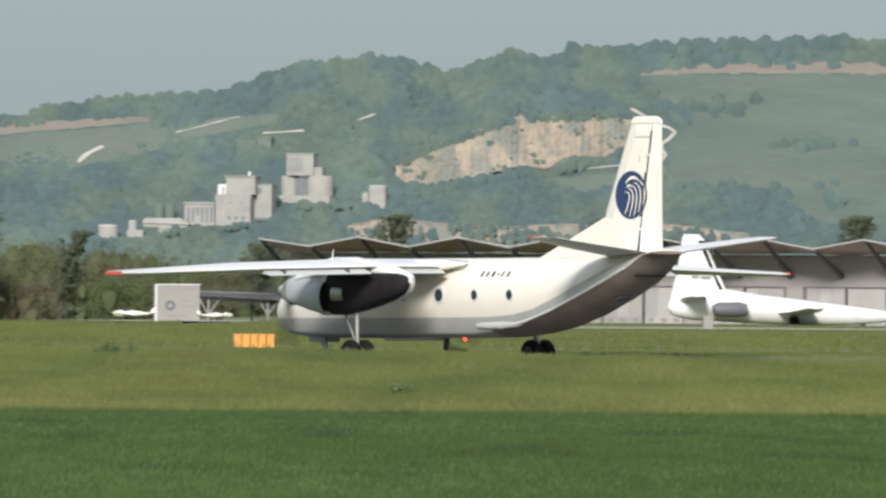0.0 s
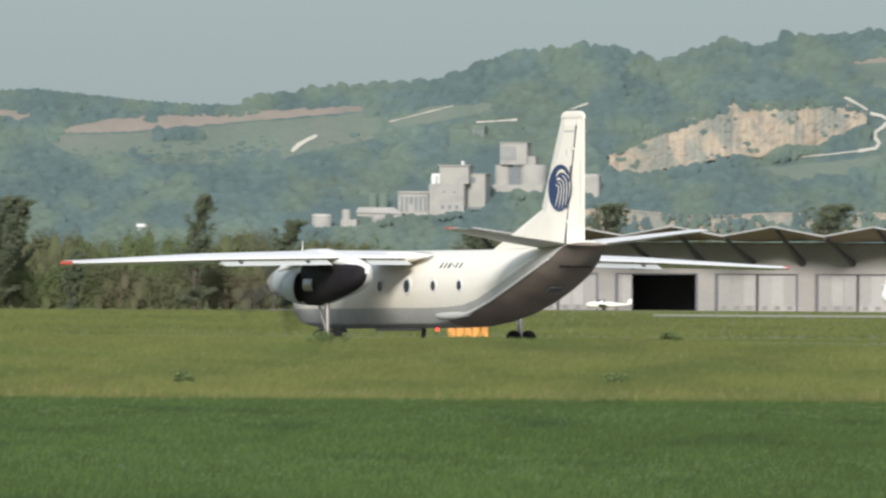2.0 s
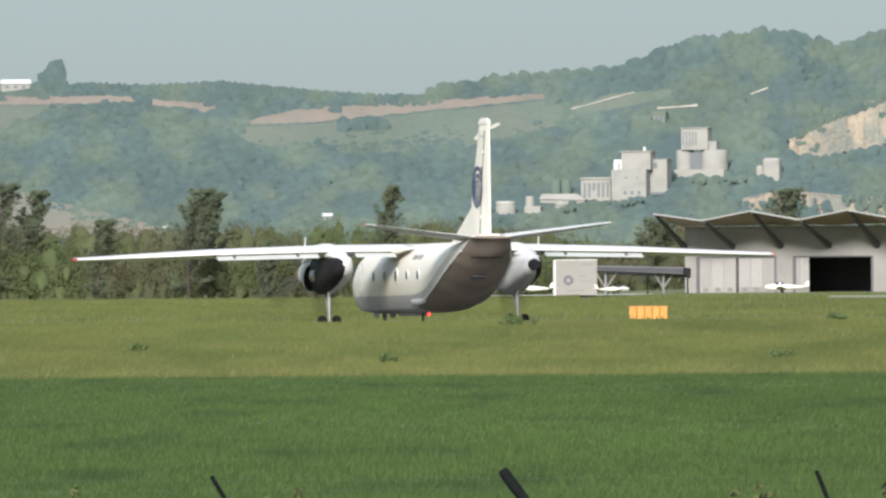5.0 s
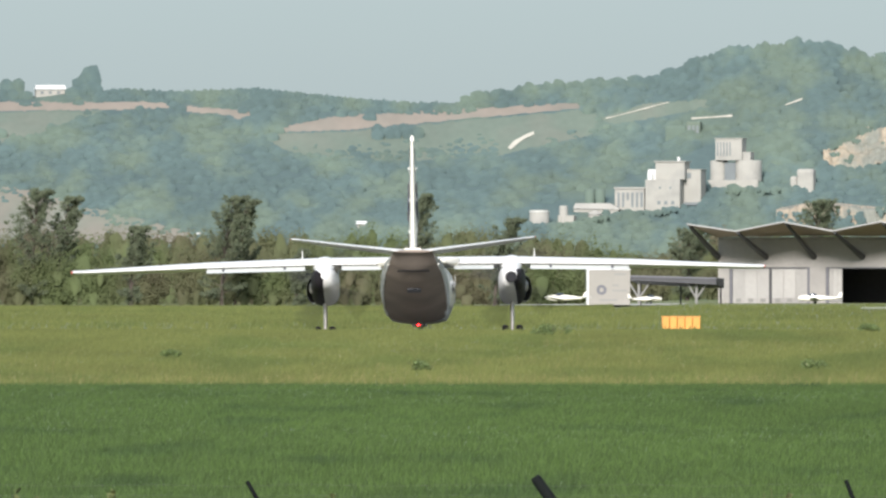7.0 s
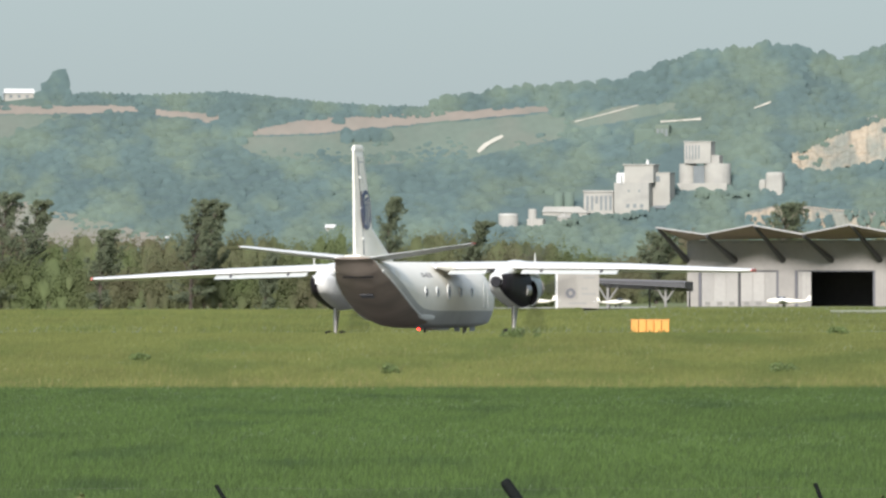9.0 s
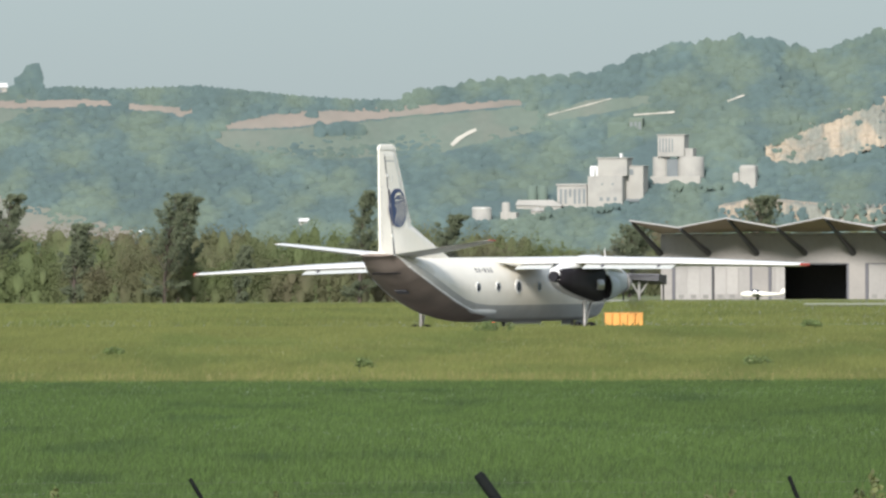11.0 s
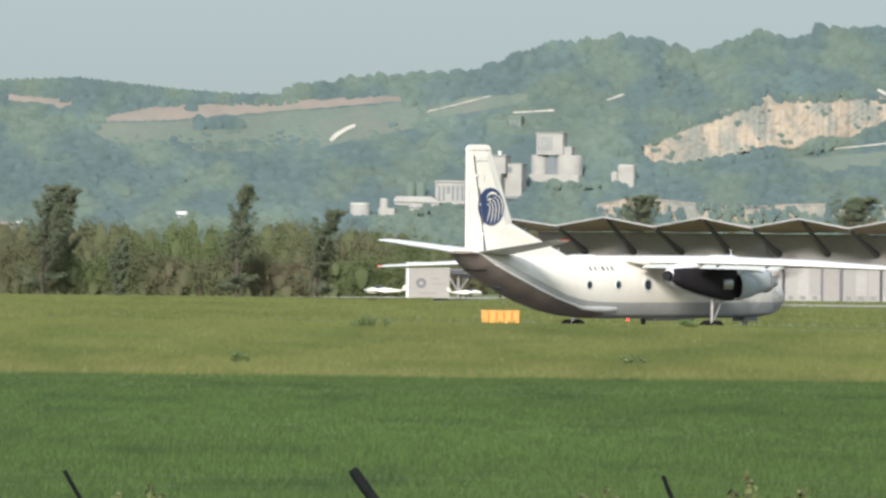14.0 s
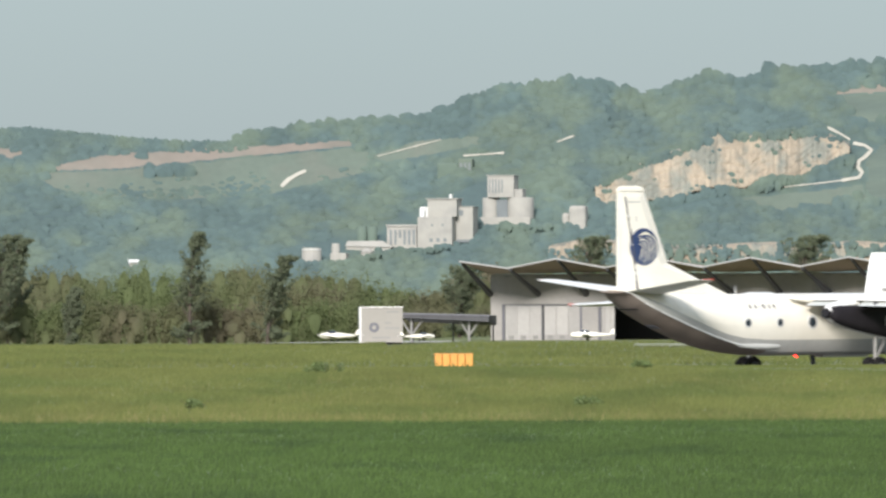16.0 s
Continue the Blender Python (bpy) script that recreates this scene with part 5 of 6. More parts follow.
for f in bm.faces:
    c = f.calc_center_median()
    band, cut = float(np.interp(c.y, hy, cols[4])), float(np.interp(c.y, hy, cols[5]))
    f.material_index = 0 if c.z > band else 1
    # the upswept underside gets the grey with shade painted in
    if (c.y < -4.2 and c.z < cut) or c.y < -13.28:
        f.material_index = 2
for e in bm.edges:
    if len(e.link_faces) == 2 and {f.material_index for f in e.link_faces} == {1, 2}:
        e.smooth = False
hull = part("fuselage", bm, [M_WHITE, M_GREY, M_RAMPSHADE], plane, "white fuselage with a grey belly")

# cargo ramp joints and edge strakes
part("ramp_seam", box(bmesh.new(), -0.66, 0.66, -0.04, 0.04, -0.012, 0.012, 0, pose(0, -12.35, 3.01, -32, 0, 0)), M_RUBBER, hull, "dark transverse joint of the cargo ramp")
part("ramp_hatch", box(bmesh.new(), -0.28, 0.28, -0.2, 0.2, -0.012, 0.012, 0, pose(0, -10.7, 2.20, -21, 0, 0)), M_FRAME, hull, "small dark hatch in the cargo ramp")
for q in (-1, 1):
    pts = [(q * (1.40 if y > -9 else 1.40 - 0.16 * (-9 - y)), y, float(np.interp(y, hy, cols[5])) + 0.02) for y in (-5.0, -6.5, -8.0, -9.5, -11.0, -12.2)]
    bm = bmesh.new()
    for a, b in zip(pts, pts[1:]):
        rx = lambda p: float(np.interp(p[1], hy, cols[0])) * math.sqrt(max(0.05, 1 - ((p[2] - float(np.interp(p[1], hy, cols[1]))) / float(np.interp(p[1], hy, cols[3]))) ** 2))
        tube(bm, (q * rx(a), a[1], a[2]), (q * rx(b), b[1], b[2]), 0.05, n=6)
    part("edge_strake", bm, M_PALEGREY, hull, "pale strake along the ramp's edge")
    # long pale fairing low on each flank
    bm = bmesh.new()
    rings_f = []
    for y, r in ((-3.4, 0.06), (-3.6, 0.16), (-4.3, 0.20), (-5.4, 0.20), (-6.1, 0.16), (-6.5, 0.05)):
        rings_f.append([(q * (1.22 + 0.12 * math.cos(a * math.tau / 14) * (r / 0.25)), y, 1.32 + 0.03 * (-3.5 - y) + math.sin(a * math.tau / 14) * r) for a in range(14)])
    part("flank_fairing", loft(bm, rings_f), M_PALEGREY, hull, "pale rounded fairing")
    for y, r in ((-5.85, 0.175), (-3.7, 0.175), (-1.5, 0.24), (0.75, 0.175), (2.9, 0.19)):
        x = 1.463
        big = r > 0.2
        rim = part("window_rim", lathe(bmesh.new(), [(-0.03, r + (0.11 if big else 0.07)), (0.02, r + (0.10 if big else 0.06))], 20, "X"), M_PALEGREY, hull, "round window surround")
        rim.location = (q * x, y, 2.36)
        w = part("window_pane", lathe(bmesh.new(), [(-0.02, r), (0.032, r * 0.96)], 20, "X"), M_GLASS, rim, "round dark window")
        if q < 0:
            rim.scale = (-1, 1, 1)
    # registration, as bars
    for k, (y0, y1) in enumerate(((-5.5, -5.32), (-5.14, -4.98), (-4.86, -4.74), (-4.6, -4.38), (-4.22, -4.06), (-3.9, -3.72))):
        y0, y1 = (y0, y1) if k == 2 else (y0 + 0.04, y1 - 0.04)
        z0, z1 = (3.08, 3.12) if k == 2 else (2.99, 3.22)
        zc = (z0 + z1) / 2
        rx = 1.475 * math.sqrt(1 - ((zc - 2.25) / 1.43) ** 2)
        part("lettering_bar", box(bmesh.new(), -0.012, 0.012, y0, y1, -(z1 - z0) / 2, (z1 - z0) / 2, 0, Matrix.Translation((q * rx, 0, zc)) @ pose(0, 0, 0, 0, -q * 37, 0)), M_INK, hull, "dark registration lettering")

# door outlines, vents and a grime streak or two
for q in (-1, 1):
    for y0, y1, z0, z1 in ((5.2, 6.0, 1.7, 2.9),):
        for a in ((y0, y0 + 0.02, z0, z1), (y1, y1 + 0.02, z0, z1), (y0, y1, z0, z0 + 0.02), (y0, y1, z1, z1 + 0.02)):
            part("door_seam", box(bmesh.new(), q * 1.462 - 0.008, q * 1.462 + 0.008, *a), M_GREY, hull)

# cockpit glazing
for q in (-1, 1):
    for k, (y, x, z) in enumerate(((9.05, 0.45, 2.72), (8.75, 0.92, 2.62), (8.1, 1.18, 2.62))):
        part("cockpit_window", box(bmesh.new(), -0.03, 0.03, -0.3, 0.3, -0.2, 0.2, 0.02, Matrix.Translation((q * x, y, z)) @ pose(0, 0, 0, 0, -q * 28, q * (66 - 26 * k))), M_GLASS, hull)
part("belly_skid", box(bmesh.new(), -0.3, 0.3, 0.5, 3.6, 0.73, 0.85, 0.05), M_PALEGREY, hull, "pale belly fairing")
part("belly_antenna", box(bmesh.new(), -0.02, 0.02, -0.25, 0.05, -0.45, 0.02, 0.0, pose(0, 0.15, 0.84, 14, 0, 0)), M_INK, hull, "dark blade antenna")
bm = bmesh.new()
bmesh.ops.create_uvsphere(bm, u_segments=12, v_segments=8, radius=0.05)
beacon = part("beacon", bm, M_BEACON, hull, "small red anti-collision light")
beacon.location = (0, -1.05, 0.79)

# wing
FOIL = ((0.0, 0.0), (0.02, 0.030), (0.08, 0.062), (0.2, 0.086), (0.35, 0.090), (0.55, 0.072), (0.8, 0.034), (1.0, 0.004), (0.8, -0.012), (0.5, -0.036), (0.25, -0.050), (0.08, -0.042), (0.02, -0.022))


def foil(x, lead, chord, z, thick=1.0):
    return [(x, lead - c * chord, z + h * chord * thick) for c, h in FOIL]


def wing_at(ax):
    """lead, chord, height, thickness at a distance from the middle"""
    t = [(0, 1.65, 3.45, 3.36, 1.0), (4.0, 1.62, 3.42, 3.36, 1.0), (9.0, 1.42, 2.85, 3.27, 0.95), (14.3, 0.45, 1.35, 3.11, 0.95), (14.6, 0.25, 1.08, 3.12, 1.0)]
    return [float(np.interp(ax, [r[0] for r in t], [r[k] for r in t])) for k in range(1, 5)]


for q in (-1, 1):
    bm = bmesh.new()
    loft(bm, [foil(q * ax, *wing_at(ax)) for ax in (0.0 if q > 0 else 0.004, 1.45, 4.0, 6.5, 9.0, 11.0, 13.0, 14.2)])
    wing = part("wing", bm, M_WINGW, plane, "long white tapered wing")
    bm = bmesh.new()
    loft(bm, [foil(q * ax, *wing_at(ax)) for ax in (14.21, 14.45, 14.6)])
    part("wing_tip", bm, M_WINGW, wing)
    part("tip_plate", box(bmesh.new(), q * 14.62 - 0.018, q * 14.62 + 0.03, -0.80, 0.20, 3.07, 3.20, 0.04), M_RED, wing, "red wing tip plate")
    for a0, a1, dy in ((1.55, 3.2, 0.0), (4.75, 8.9, 0.0)):
        bm = bmesh.new()
        rr = []
        for ax in (a0, a1):
            l, c, z, k = wing_at(ax)
            te = l - c
            rr.append([(q * ax, te + 0.8, z - 0.02), (q * ax, te + 0.5, z + 0.08), (q * ax, te - 0.32, z - 0.23), (q * ax, te + 0.55, z - 0.12)])
        part("flap", loft(bm, rr, smooth=False), M_FLAP, wing, "pale grey wing flap, slightly lowered")
    bm = bmesh.new()
    rr = []
    for ax in (9.1, 14.0):
        l, c, z, k = wing_at(ax)
        te = l - c
        rr.append([(q * ax, te + 0.55 * c / 2.85 + 0.1, z + 0.012 * c), (q * ax, te + 0.3, z + 0.045), (q * ax, te - 0.03, z + 0.0), (q * ax, te + 0.3, z - 0.045)])
    part("aileron", loft(bm, rr, smooth=False), M_PALEGREY, wing)
    for ax in (5.6, 8.2):
        l, c, z, k = wing_at(ax)
        part("flap_track", box(bmesh.new(), q * ax - 0.05, q * ax + 0.05, l - c - 0.15, l - c + 0.9, z - 0.24, z - 0.06, 0.02), M_INK, wing, "dark flap track")
    part("wing_antenna", tube(bmesh.new(), (q * 4.9, 0.2, 3.62), (q * 4.9, 0.15, 4.0), 0.025, 0.012, 6), M_WINGW, wing)
    # wing root fillet
    bm = bmesh.new()
    loft(bm, [[(q * x, y, z) for x, z in ((0.9, 3.62), (1.48, 3.20), (1.75, 3.36), (1.75, 3.60))] for y in (1.7, 0.5, -1.6)] + [[(q * x, -2.6, z) for x, z in ((0.9, 3.55), (1.2, 3.40), (1.2, 3.44), (1.1, 3.5))]])
    part("root_fillet", bm, M_WHITE, wing)

    # nacelle
    NAC = ((3.95, 0.44, 2.54, 0.44), (3.6, 0.53, 2.54, 0.53), (2.9, 0.60, 2.52, 0.64), (1.8, 0.65, 2.46, 0.80), (0.6, 0.65, 2.46, 0.82), (-0.6, 0.64, 2.54, 0.72), (-1.6, 0.61, 2.62, 0.62), (-2.4, 0.55, 2.70, 0.52), (-2.95, 0.43, 2.78, 0.40), (-3.2, 0.28, 2.84, 0.27), (-3.3, 0.10, 2.88, 0.10))
    rr = []
    for y, rx, zc, rz in NAC:
        rx *= 0.9
        ring_n = []
        for i in range(28):
            a = i * math.tau / 28
            c, s = math.cos(a), math.sin(a)
            e = 0.66
            ring_n.append((q * 3.95 + rx * math.copysign(abs(c) ** e, c), y, zc + rz * math.copysign(abs(s) ** e, s)))
        rr.append(ring_n)
    bm = loft(bmesh.new(), rr)
    bmesh.ops.subdivide_edges(bm, edges=[e for e in bm.edges if abs(e.verts[0].co.y - e.verts[1].co.y) > 0.3], cuts=3, use_grid_fill=True)
    for f in bm.faces:
        c = f.calc_center_median()
        out = (c.x - q * 3.95) * q
        f.material_index, f.smooth = 0, True
        nrx, nzc, nrz = (float(np.interp(c.y, [r[0] for r in NAC[::-1]], [r[k] for r in NAC[::-1]])) for k in (1, 2, 3))
        turn = math.degrees(math.atan2((c.z - nzc) / nrz, out / nrx))
        if c.y < 1.2 and (-95 if q < 0 else -78) < turn < 50 and f.normal.y > (-0.75 if q > 0 else -0.98):
            f.material_index = 1
        elif c.y < 1.5 or c.z > 3.0:
            f.material_index = 2
    nac = part("nacelle", bm, [M_COWL, M_SOOT, M_WINGW], plane, "blue-grey engine nacelle with a sooty black flank")
    # fairing over the wing
    bm = bmesh.new()
    loft(bm, [[(q * 3.95 + rx * math.cos(i * math.pi / 8), y, zc + rz * math.sin(i * math.pi / 8)) for i in range(9)] for y, rx, zc, rz in ((3.2, 0.5, 2.9, 0.35), (1.5, 0.6, 3.1, 0.62), (0.0, 0.6, 3.2, 0.52), (-1.6, 0.48, 3.15, 0.36), (-2.7, 0.26, 3.1, 0.2), (-3.2, 0.06, 3.08, 0.05))])
    part("nacelle_fairing", bm, M_WINGW, nac, "white fairing over the wing")
    # exhaust: a flared stub on the outer flank
    bm = bmesh.new()
    ex = [(2.6, 0.32, 0.46), (2.0, 0.42, 0.54), (1.5, 0.50, 0.58), (1.22, 0.53, 0.56)]
    loft(bm, [[(q * (3.95 + o + 0.30 * math.cos(i * math.tau / 20)), y, 2.30 + r * math.sin(i * math.tau / 20)) for i in range(20)] for y, o, r in ex])
    stub = part("exhaust_stub", bm, M_COWL, nac, "flared exhaust stub")
    bm = bmesh.new()
    loft(bm, [[(q * (3.95 + 0.55 + 0.27 * math.cos(i * math.tau / 20)), y, 2.30 + 0.53 * math.sin(i * math.tau / 20)) for i in range(20)] for y in (1.23, 1.20)])
    part("exhaust_mouth", bm, M_SOOT, stub, "black exhaust mouth")
    bm = bmesh.new()
    loft(bm, [[(q * (3.95 + o + 0.10 * math.cos(i * math.tau / 16)), y, 2.40 + 0.24 * math.sin(i * math.tau / 16)) for i in range(16)] for y, o in ((0.75, 0.58), (0.1, 0.54))])
    part("exhaust_pipe", bm, M_METAL, stub, "heat-stained metal exhaust pipe")
    part("intake_lip", lathe(bmesh.new(), [(4.0, 0.50), (4.12, 0.47), (4.16, 0.40)], 28, "Y"), M_METAL, nac).location = (q * 3.95, 0, 2.5)
    part("spinner", lathe(bmesh.new(), [(4.1, 0.34), (4.4, 0.33), (4.7, 0.24), (4.9, 0.04)], 20, "Y"), M_COWL, nac).location = (q * 3.95, 0, 2.5)
    if q > 0:
        part("jet_nozzle", lathe(bmesh.new(), [(-2.9, 0.28), (-3.40, 0.23)], 20, "Y"), M_SOOT, nac, "auxiliary jet nozzle").location = (q * 3.95, 0, 2.78)
        part("nozzle_mouth", lathe(bmesh.new(), [(-3.403, 0.22), (-3.415, 0.22)], 20, "Y"), M_RUBBER, nac, "black nozzle mouth").location = (q * 3.95, 0, 2.78)
    # main undercarriage
    leg = part("main_gear", tube(tube(bmesh.new(), (q * 3.95, 0.0, 0.22), (q * 3.95, 0.05, 1.9), 0.07, 0.095, 10), (q * 3.95, 0.02, 0.55), (q * 3.95, 0.85, 1.8), 0.045, 0.045, 8), M_METAL, plane, "grey undercarriage leg with a drag strut")
    part("axle", tube(bmesh.new(), (q * 3.95 - 0.42, 0, 0.245), (q * 3.95 + 0.42, 0, 0.245), 0.06, n=8), M_METAL, leg)

# nose undercarriage
nleg = part("nose_gear", tube(tube(bmesh.new(), (0, 7.65, 0.07), (0, 7.75, 1.1), 0.07, 0.08, 10), (0, 7.68, 0.35), (0, 8.3, 1.0), 0.035, 0.035, 8), M_METAL, plane, "nose undercarriage leg")
part("axle", tube(bmesh.new(), (-0.2, 7.65, 0.07), (0.2, 7.65, 0.07), 0.045, n=8), M_METAL, nleg)
for s in (-1, 1):
    part("gear_door", box(bmesh.new(), s * 0.34 - 0.015, s * 0.34 + 0.015, 7.3, 8.3, 0.68, 1.0, 0.01), M_GREY, nleg)

WHEELS = []


def wheel(x, y, r, w):
    e = new("wheel")
    e.parent = plane
    part("tyre", lathe(bmesh.new(), [(-w * 0.5, r * 0.72), (-w * 0.42, r * 0.93), (-w * 0.22, r), (w * 0.22, r), (w * 0.42, r * 0.93), (w * 0.5, r * 0.72)], 28, "X"), M_TYRE, e, "black tyre")
    part("rim", lathe(bmesh.new(), [(-w * 0.52, r * 0.5), (-w * 0.505, r * 0.55), (w * 0.505, r * 0.55), (w * 0.52, r * 0.5)], 20, "X"), M_STEELDARK, e)
    WHEELS.append((e, x, y, r))


for q in (-1, 1):
    for s in (-1, 1):
        wheel(q * 3.95 + s * 0.30, 0.0, 0.525, 0.30)
    wheel(q * 0.16, 7.65, 0.35, 0.2)

# propellers
PROPS = []
for q in (-1, 1):
    e = new("propeller")
    e.parent = plane
    for k in range(4):
        bm = bmesh.new()
        rr = []
        for r, c, tw in ((0.25, 0.12, 60), (0.5, 0.22, 50), (1.0, 0.30, 36), (1.5, 0.28, 26), (1.85, 0.2, 20), (1.95, 0.08, 18)):
            a = radians(tw)
            rr.append([(math.cos(a) * c * u - 0.03 * math.sin(a) * v, math.sin(a) * c * u + 0.03 * math.cos(a) * v, r) for u, v in ((-0.5, 0), (0, 1), (0.5, 0), (0, -1))])
        loft(bm, rr)
        bmesh.ops.rotate(bm, verts=bm.verts, cent=(0, 0, 0), matrix=Matrix.Rotation(k * math.pi / 2, 3, "Y"))
        part("blade", bm, M_BLADE, e, "dark propeller blade")
    PROPS.append((e, q * 3.95, 4.35, 2.5, q))

# fin and rudder
bm = bmesh.new()
TH = 0.16
out_f = [(-5.5, 3.62), (-9.65, 5.10), (-11.18, 8.35), (-11.34, 8.52), (-12.55, 8.52), (-11.75, 3.75)]
mid_f = [(-6.5, 3.66), (-10.2, 4.9), (-11.55, 8.15), (-11.6, 8.2), (-12.5, 8.2), (-11.75, 3.9)]
vo = [bm.verts.new((0, y, z)) for y, z in out_f[:4]]
for s in (-1, 1):
    k = [bm.verts.new((s * w, y, z)) for (y, z), w in zip([(-7.0, 3.68), (-10.3, 5.0), (-11.62, 8.1), (-11.8, 8.3)], (0.08, TH, 0.09, 0.05))]
    te = [bm.verts.new((s * w, y, z)) for (y, z), w in zip([(-11.75, 3.75), (-12.0, 5.0), (-12.5, 8.1), (-12.56, 8.3)], (TH, TH, 0.09, 0.05))]
    for a, b, c, d in ((vo[0], vo[1], k[1], k[0]), (vo[1], vo[2], k[2], k[1]), (vo[2], vo[3], k[3], k[2]), (k[0], k[1], te[1], te[0]), (k[1], k[2], te[2], te[1]), (k[2], k[3], te[3], te[2])):
        bm.faces.new((a, b, c, d) if s > 0 else (d, c, b, a))
    tp = bm.verts.new((0, -12.5, 8.56)) if s < 0 else tp_
    tp_ = tp
    bm.faces.new((vo[3], tp, te[3], k[3]) if s > 0 else (k[3], te[3], tp, vo[3]))
bmesh.ops.recalc_face_normals(bm, faces=bm.faces)
fin = part("fin", bm, M_WHITE, plane, "tall white swept fin with a long dorsal fillet")
bm = bmesh.new()
loft(bm, [[(-w, y0, z), (w, y0, z), (w2, -13.0, z), (-w2, -13.0, z)] for z, y0, w, w2 in ((3.86, -11.82, 0.15, 0.05), (5.0, -12.06, 0.145, 0.045), (8.1, -12.56, 0.085, 0.03), (8.40, -12.62, 0.055, 0.025))], smooth=False)
rud = part("rudder", bm, M_WHITE, plane, "white rudder behind a dark hinge line")
part("rudder_gap", tube(bmesh.new(), (0, -11.79, 3.88), (0, -12.53, 8.1), 0.178, 0.105, 10), M_INK, fin, "dark hinge gap")
part("fin_top_band", box(bmesh.new(), -0.096, 0.096, -12.5, -11.55, 7.86, 7.92), M_GREY, fin, "grey band under the fin tip")
part("fin_boot", tube(bmesh.new(), (0, -9.72, 5.18), (0, -11.22, 8.3), 0.05, 0.035, 8), M_GREY, fin, "grey leading-edge strip")
bm = bmesh.new()
loft(bm, [[(w, -11.28 - o, z), (w, -12.98 + o, z), (-w, -12.98 + o, z), (-w, -11.28 - o, z)] for z, w, o in ((8.38, 0.07, -0.02), (8.50, 0.06, 0.04), (8.58, 0.045, 0.14), (8.62, 0.02, 0.3))], smooth=False)
part("fin_cap", bm, M_WHITE, fin, "rounded white fin cap")
part("tail_light_hump", box(bmesh.new(), -0.35, 0.35, -13.3, -12.4, 3.80, 3.95, 0.05), M_WHITE, fin)

for q in (-1, 1):
    for z, y in ((4.6, -11.93), (5.9, -12.16), (7.2, -12.37)):
        part("hinge_fitting", box(bmesh.new(), q * 0.15 - 0.03, q * 0.15 + 0.03, y - 0.1, y + 0.05, z, z + 0.1, 0.01), M_PALEGREY, fin)
    part("trim_tab_seam", box(bmesh.new(), q * 0.06 - 0.006, q * 0.06 + 0.006, -12.86, -12.84, 4.4, 6.8), M_GREY, rud)
    part("fin_marking", box(bmesh.new(), q * 0.125 - 0.01, q * 0.125 + 0.01, -11.9, -11.84, 7.0, 7.25), M_GREY, fin)

# emblem: a dark disc with pale sweeping stripes, on both sides of the fin
for q in (-1, 1):
    ang = math.degrees(math.atan2(0.16 - 0.09, 3.1))
    m = Matrix.Translation((q * 0.168, -11.42, 5.86)) @ pose(0, 0, 0, 0, -q * ang, 0)
    bm = bmesh.new()
    ring_e = [bm.verts.new((0, 0.93 * math.cos(i * math.tau / 40), 0.84 * math.sin(i * math.tau / 40))) for i in range(40)]
    bm.faces.new(ring_e)
    ext = bmesh.ops.extrude_face_region(bm, geom=bm.faces[:])
    bmesh.ops.translate(bm, verts=[v for v in ext["geom"] if isinstance(v, bmesh.types.BMVert)], vec=(q * 0.012, 0, 0))
    bmesh.ops.recalc_face_normals(bm, faces=bm.faces)
    bmesh.ops.transform(bm, matrix=m, verts=bm.verts)
    disc = part("emblem", bm, M_BLUE, fin, "round dark blue emblem with pale stripes")
    def stroke(pts, w0):
        """A tapered curved bar on the disc; pts are three control points, rightwards and up as seen."""
        bm = bmesh.new()
        up, dn = [], []
        for i in range(11):
            s = i / 10
            h = [(1 - s) ** 2 * a + 2 * s * (1 - s) * b + s * s * c for a, b, c in zip(*pts)]
            g = [2 * (1 - s) * (b - a) + 2 * s * (c - b) for a, b, c in zip(*pts)]
            n = math.hypot(*g) or 1
            w = w0 * (0.2 + 0.8 * math.sin(math.pi * min(1, 0.08 + 0.8 * s ** 1.3)))
            for side, lst in ((1, up), (-1, dn)):
                hx, hz = h[0] - side * g[1] / n * w, h[1] + side * g[0] / n * w
                r = math.hypot(hx / 0.93, hz / 0.84)
                if r > 0.93:
                    hx, hz = hx * 0.93 / r, hz * 0.93 / r
                lst.append(bm.verts.new((q * 0.016, hx * q, hz)))
        for i in range(10):
            bm.faces.new((up[i], up[i + 1], dn[i + 1], dn[i]))
        bmesh.ops.transform(bm, matrix=m, verts=bm.verts)
        part("stripe", bm, M_GOLD, disc, "pale curved stripe")

    for k in range(5):
        v = k / 4
        stroke(((0.32 - 0.64 * v, 0.54 - 0.44 * v), (1.02 - 0.85 * v, 0.42 - 0.28 * v), (0.74 - 1.08 * v, -0.40 - 0.40 * math.sin(v * 2.4))), 0.034)
    stroke(((-0.32, 0.40), (-0.05, 0.72), (0.42, 0.55)), 0.055)
    stroke(((-0.28, 0.26), (-0.12, 0.38), (0.02, 0.30)), 0.04)

# hinge line drawn across the emblem
for q in (-1, 1):
    y_at = lambda z: -11.79 - 0.175 * (z - 3.88)
    part("hinge_line", tube(bmesh.new(), (q * 0.198, y_at(5.1), 5.1), (q * 0.164, y_at(6.65), 6.65), 0.03, n=6), M_INK, fin, "dark hinge line")

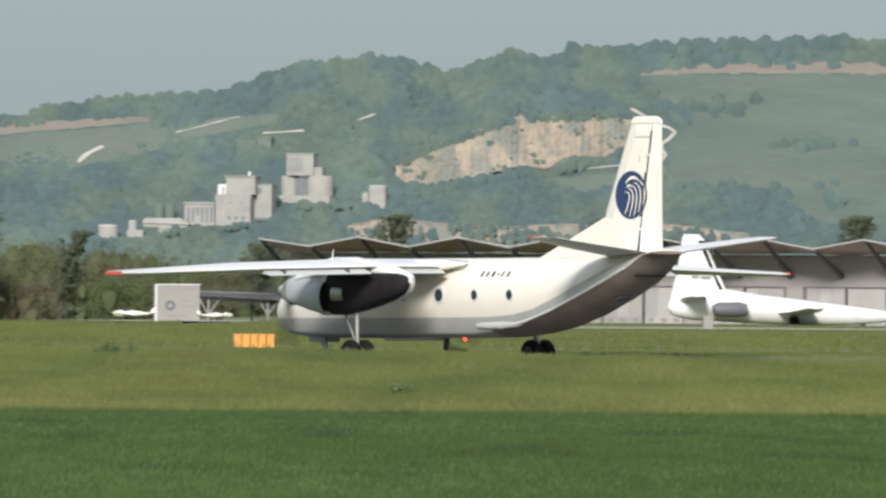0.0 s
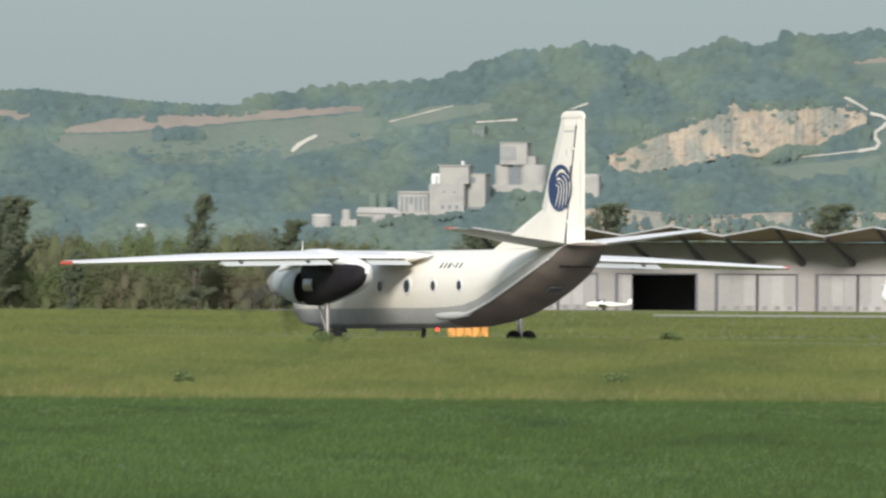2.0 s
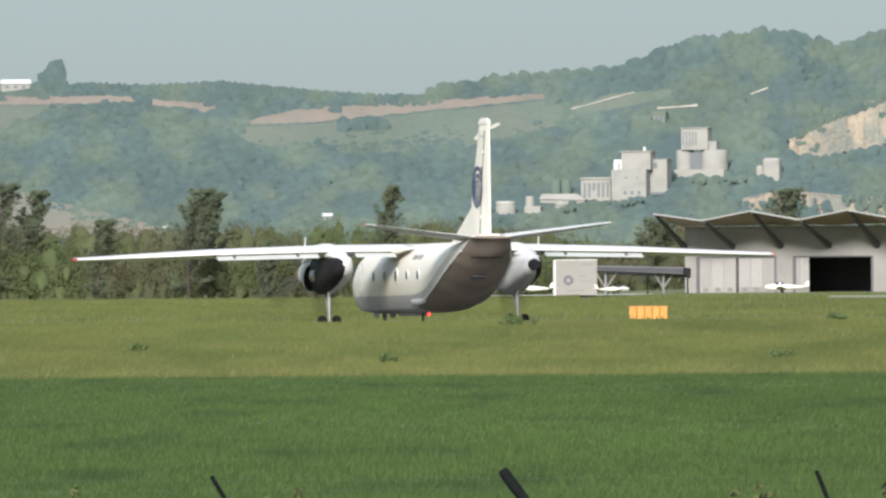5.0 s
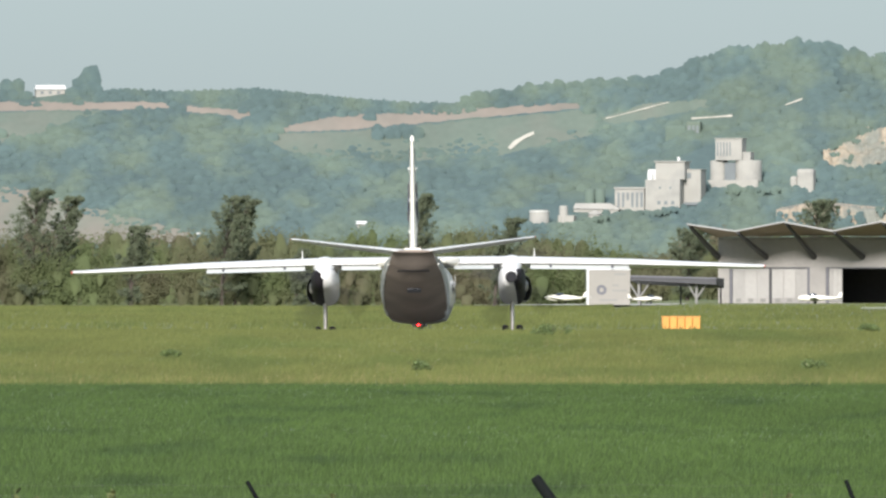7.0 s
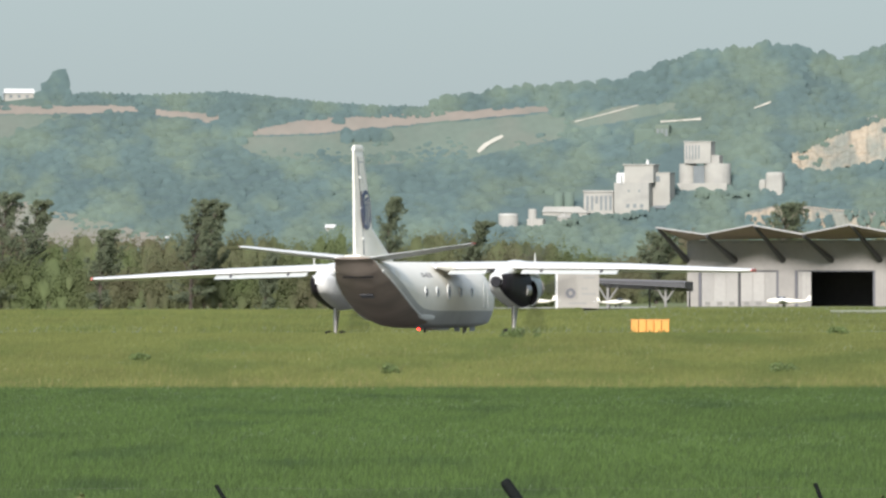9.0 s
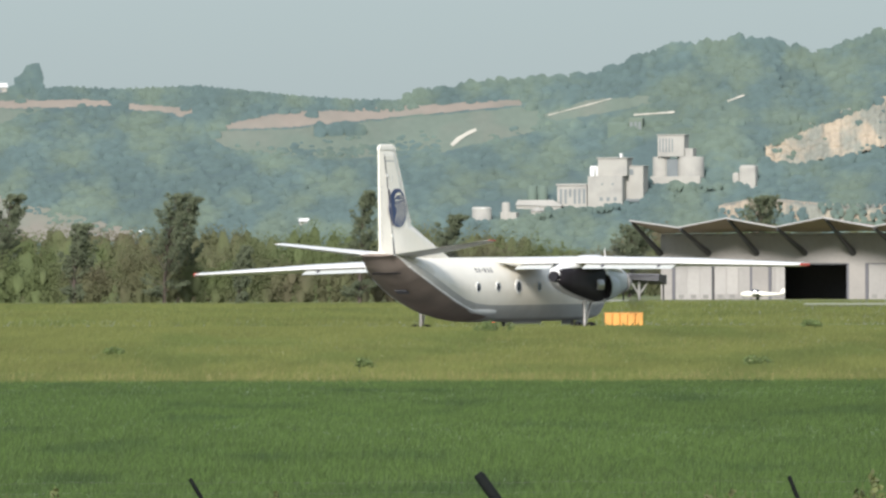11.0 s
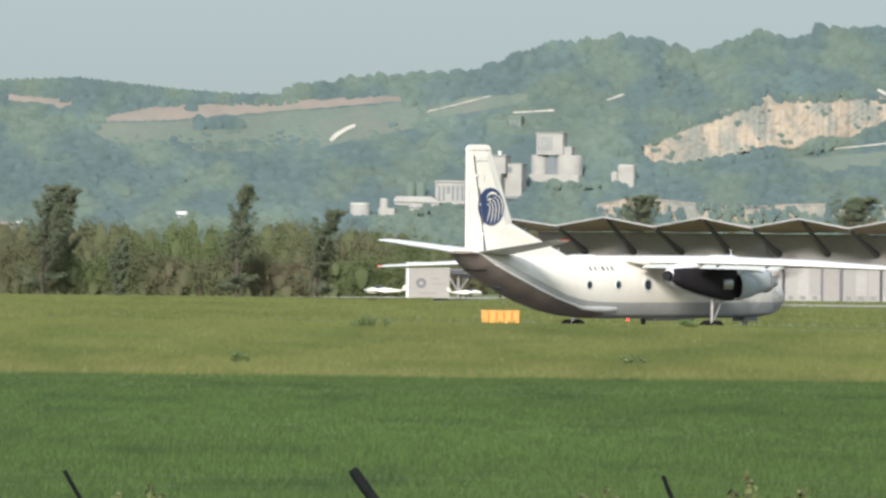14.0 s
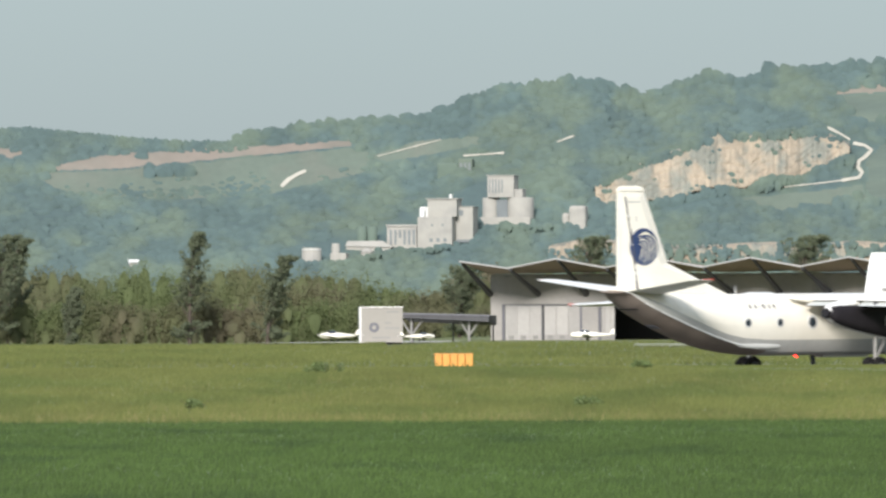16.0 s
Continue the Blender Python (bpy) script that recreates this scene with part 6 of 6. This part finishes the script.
# tailplane
for q in (-1, 1):
    bm = bmesh.new()
    loft(bm, [foil(q * x, lead, ch, z, -0.75) for x, lead, ch, z in ((0.3, -10.3, 2.75, 3.80), (2.6, -11.0, 2.1, 4.06), (4.75, -11.75, 1.4, 4.33))])
    stab = part("tailplane", bm, M_WINGW, plane, "white tailplane with dihedral")
    bm = bmesh.new()
    loft(bm, [foil(q * x, lead, ch, z, -0.75) for x, lead, ch, z in ((4.76, -11.75, 1.4, 4.332), (4.95, -11.9, 1.2, 4.355), (5.05, -12.2, 0.8, 4.37))])
    part("tailplane_tip", bm, M_WINGW, stab)
    part("tip_plate", box(bmesh.new(), q * 5.06 - 0.016, q * 5.06 + 0.016, -12.75, -11.98, 4.35, 4.395, 0.02), M_RED, stab, "red tailplane tip plate")
    bm = bmesh.new()
    rr = []
    for x, te, z in ((0.9, -12.95, 3.86), (4.7, -13.12, 4.315)):
        rr.append([(q * x, te + 0.7, z + 0.015), (q * x, te + 0.35, z + 0.018), (q * x, te - 0.06, z + 0.01), (q * x, te + 0.35, z - 0.07)])
    part("elevator", loft(bm, rr, smooth=False), M_WINGW, stab)

# ---------- old fence close to the camera ----------
FD = 107.0


def stake(b, e, r, lean, label, square=False):
    top = at(b, e, FD)
    g = ground_z(top.x, FD)
    h = top.z - g
    foot = Vector((top.x + math.tan(radians(lean)) * h, FD, g - 0.3))
    t = thing("fence_post", label, "fence post", Matrix.Translation((foot.x, foot.y, g)), group="leaning fence posts")
    bm = bmesh.new()
    lo, hi = foot - Vector((foot.x, foot.y, g)), top - Vector((foot.x, foot.y, g))
    if square:
        tube(bm, lo, hi, r, r, 4)
    else:
        d = (hi - lo).normalized()
        tube(bm, lo, hi - d * 0.03, r, r * 0.96, 12)
        tube(bm, hi - d * 0.03, hi, r * 0.96, r * 0.75, 12)
    part("shaft", bm, M_POST, t)
    part("staple", tube(bmesh.new(), hi * 0.8 + lo * 0.2 + Vector((0, -r, 0)), hi * 0.8 + lo * 0.2 + Vector((0.04, -r - 0.01, 0)), 0.006, n=5), M_WIRE, t)


stake(162, -319, 0.042, 42, "thick dark weathered post leaning over")
stake(-347, -327, 0.016, 36, "thin dark steel stake leaning over", True)
stake(713, -325, 0.016, 26, "thin dark steel stake leaning over", True)
for e, sag in ((-333, 3), (-352, 2)):
    pts = [at(b, e - sag * math.sin((b + 1100) * 0.011) ** 2, FD + 0.05) for b in range(-1100, 1800, 60)]
    wire = thing("fence_wire", "thin sagging fence wire", "wire", None, group="fence wires")
    part("strand", loft(bmesh.new(), [[p + Vector((0, y, z)) for y, z in ((0, 0.0007), (0.0007, 0), (0, -0.0007), (-0.0007, 0))] for p in pts]), M_WIRE, wire)


def tall_weed(b, e, n, label):
    """A leafy weed standing by the fence."""
    d = FD + rng.uniform(-3, 3)
    top = at(b, e, d)
    g = ground_z(top.x, d)
    h = top.z - g
    t = thing("weed", label, "weed", pose(top.x, d, g), group="tall weeds by the fence")
    o = []
    for k in range(n):
        x0, x1 = rng.normal(0, 0.05), rng.normal(0.04, 0.10)
        hh = h * (1.0 if k == 0 else rng.uniform(0.82, 0.98))
        part("stem", tube(bmesh.new(), (x0, 0, -0.05), (x1, rng.normal(0, 0.05), hh), 0.006, 0.003, 5, caps=False), M_STALK, t)
        for _ in range(3):
            s = rng.uniform(0.55, 1.0)
            clump_leaves(7, x0 + (x1 - x0) * s, 0, hh * s, 0.035, 0.03, 0.05, 0.055, o)
    soup("leaves", np.concatenate(o), 4, M_STALK, parent=t)


for b, e, n in ((585, -340, 6), (610, -350, 5), (640, -352, 5), (560, -356, 4), (838, -318, 4), (860, -345, 4), (800, -352, 3), (-200, -350, 3), (-260, -352, 3), (-600, -345, 4), (-740, -340, 4), (-690, -352, 3), (900, -335, 3), (960, -345, 3), (420, -352, 2), (1060, -340, 4)):
    tall_weed(b, e, n, "tall leafy green weed by the old fence")


# ---------- what moves ----------
def motions():
    walk(plane, [(t, pose(x, y, z, a, b, c)) for t, x, y, z, a, b, c in TAXI])
    for e, x, y, z, q in PROPS:
        walk(e, [(k / 30, pose(x, y, z, 0, 76.0 * k % 360, 0)) for k in range(481)])
    ts_w = [k / 30 for k in range(481)]
    for e, x, y, r in WHEELS:
        rows, s = [], 0.0
        for i, t in enumerate(ts_w):
            if i:
                a = [float(np.interp(ts_w[i - 1], [p[0] for p in TAXI], [p[k] for p in TAXI])) for k in (1, 2)]
                b = [float(np.interp(t, [p[0] for p in TAXI], [p[k] for p in TAXI])) for k in (1, 2)]
                s += math.hypot(b[0] - a[0], b[1] - a[1])
            rows.append((t, pose(x, y, r - SINK, -math.degrees(s / r) % 360, 0, 0)))
        walk(e, rows)


motions()
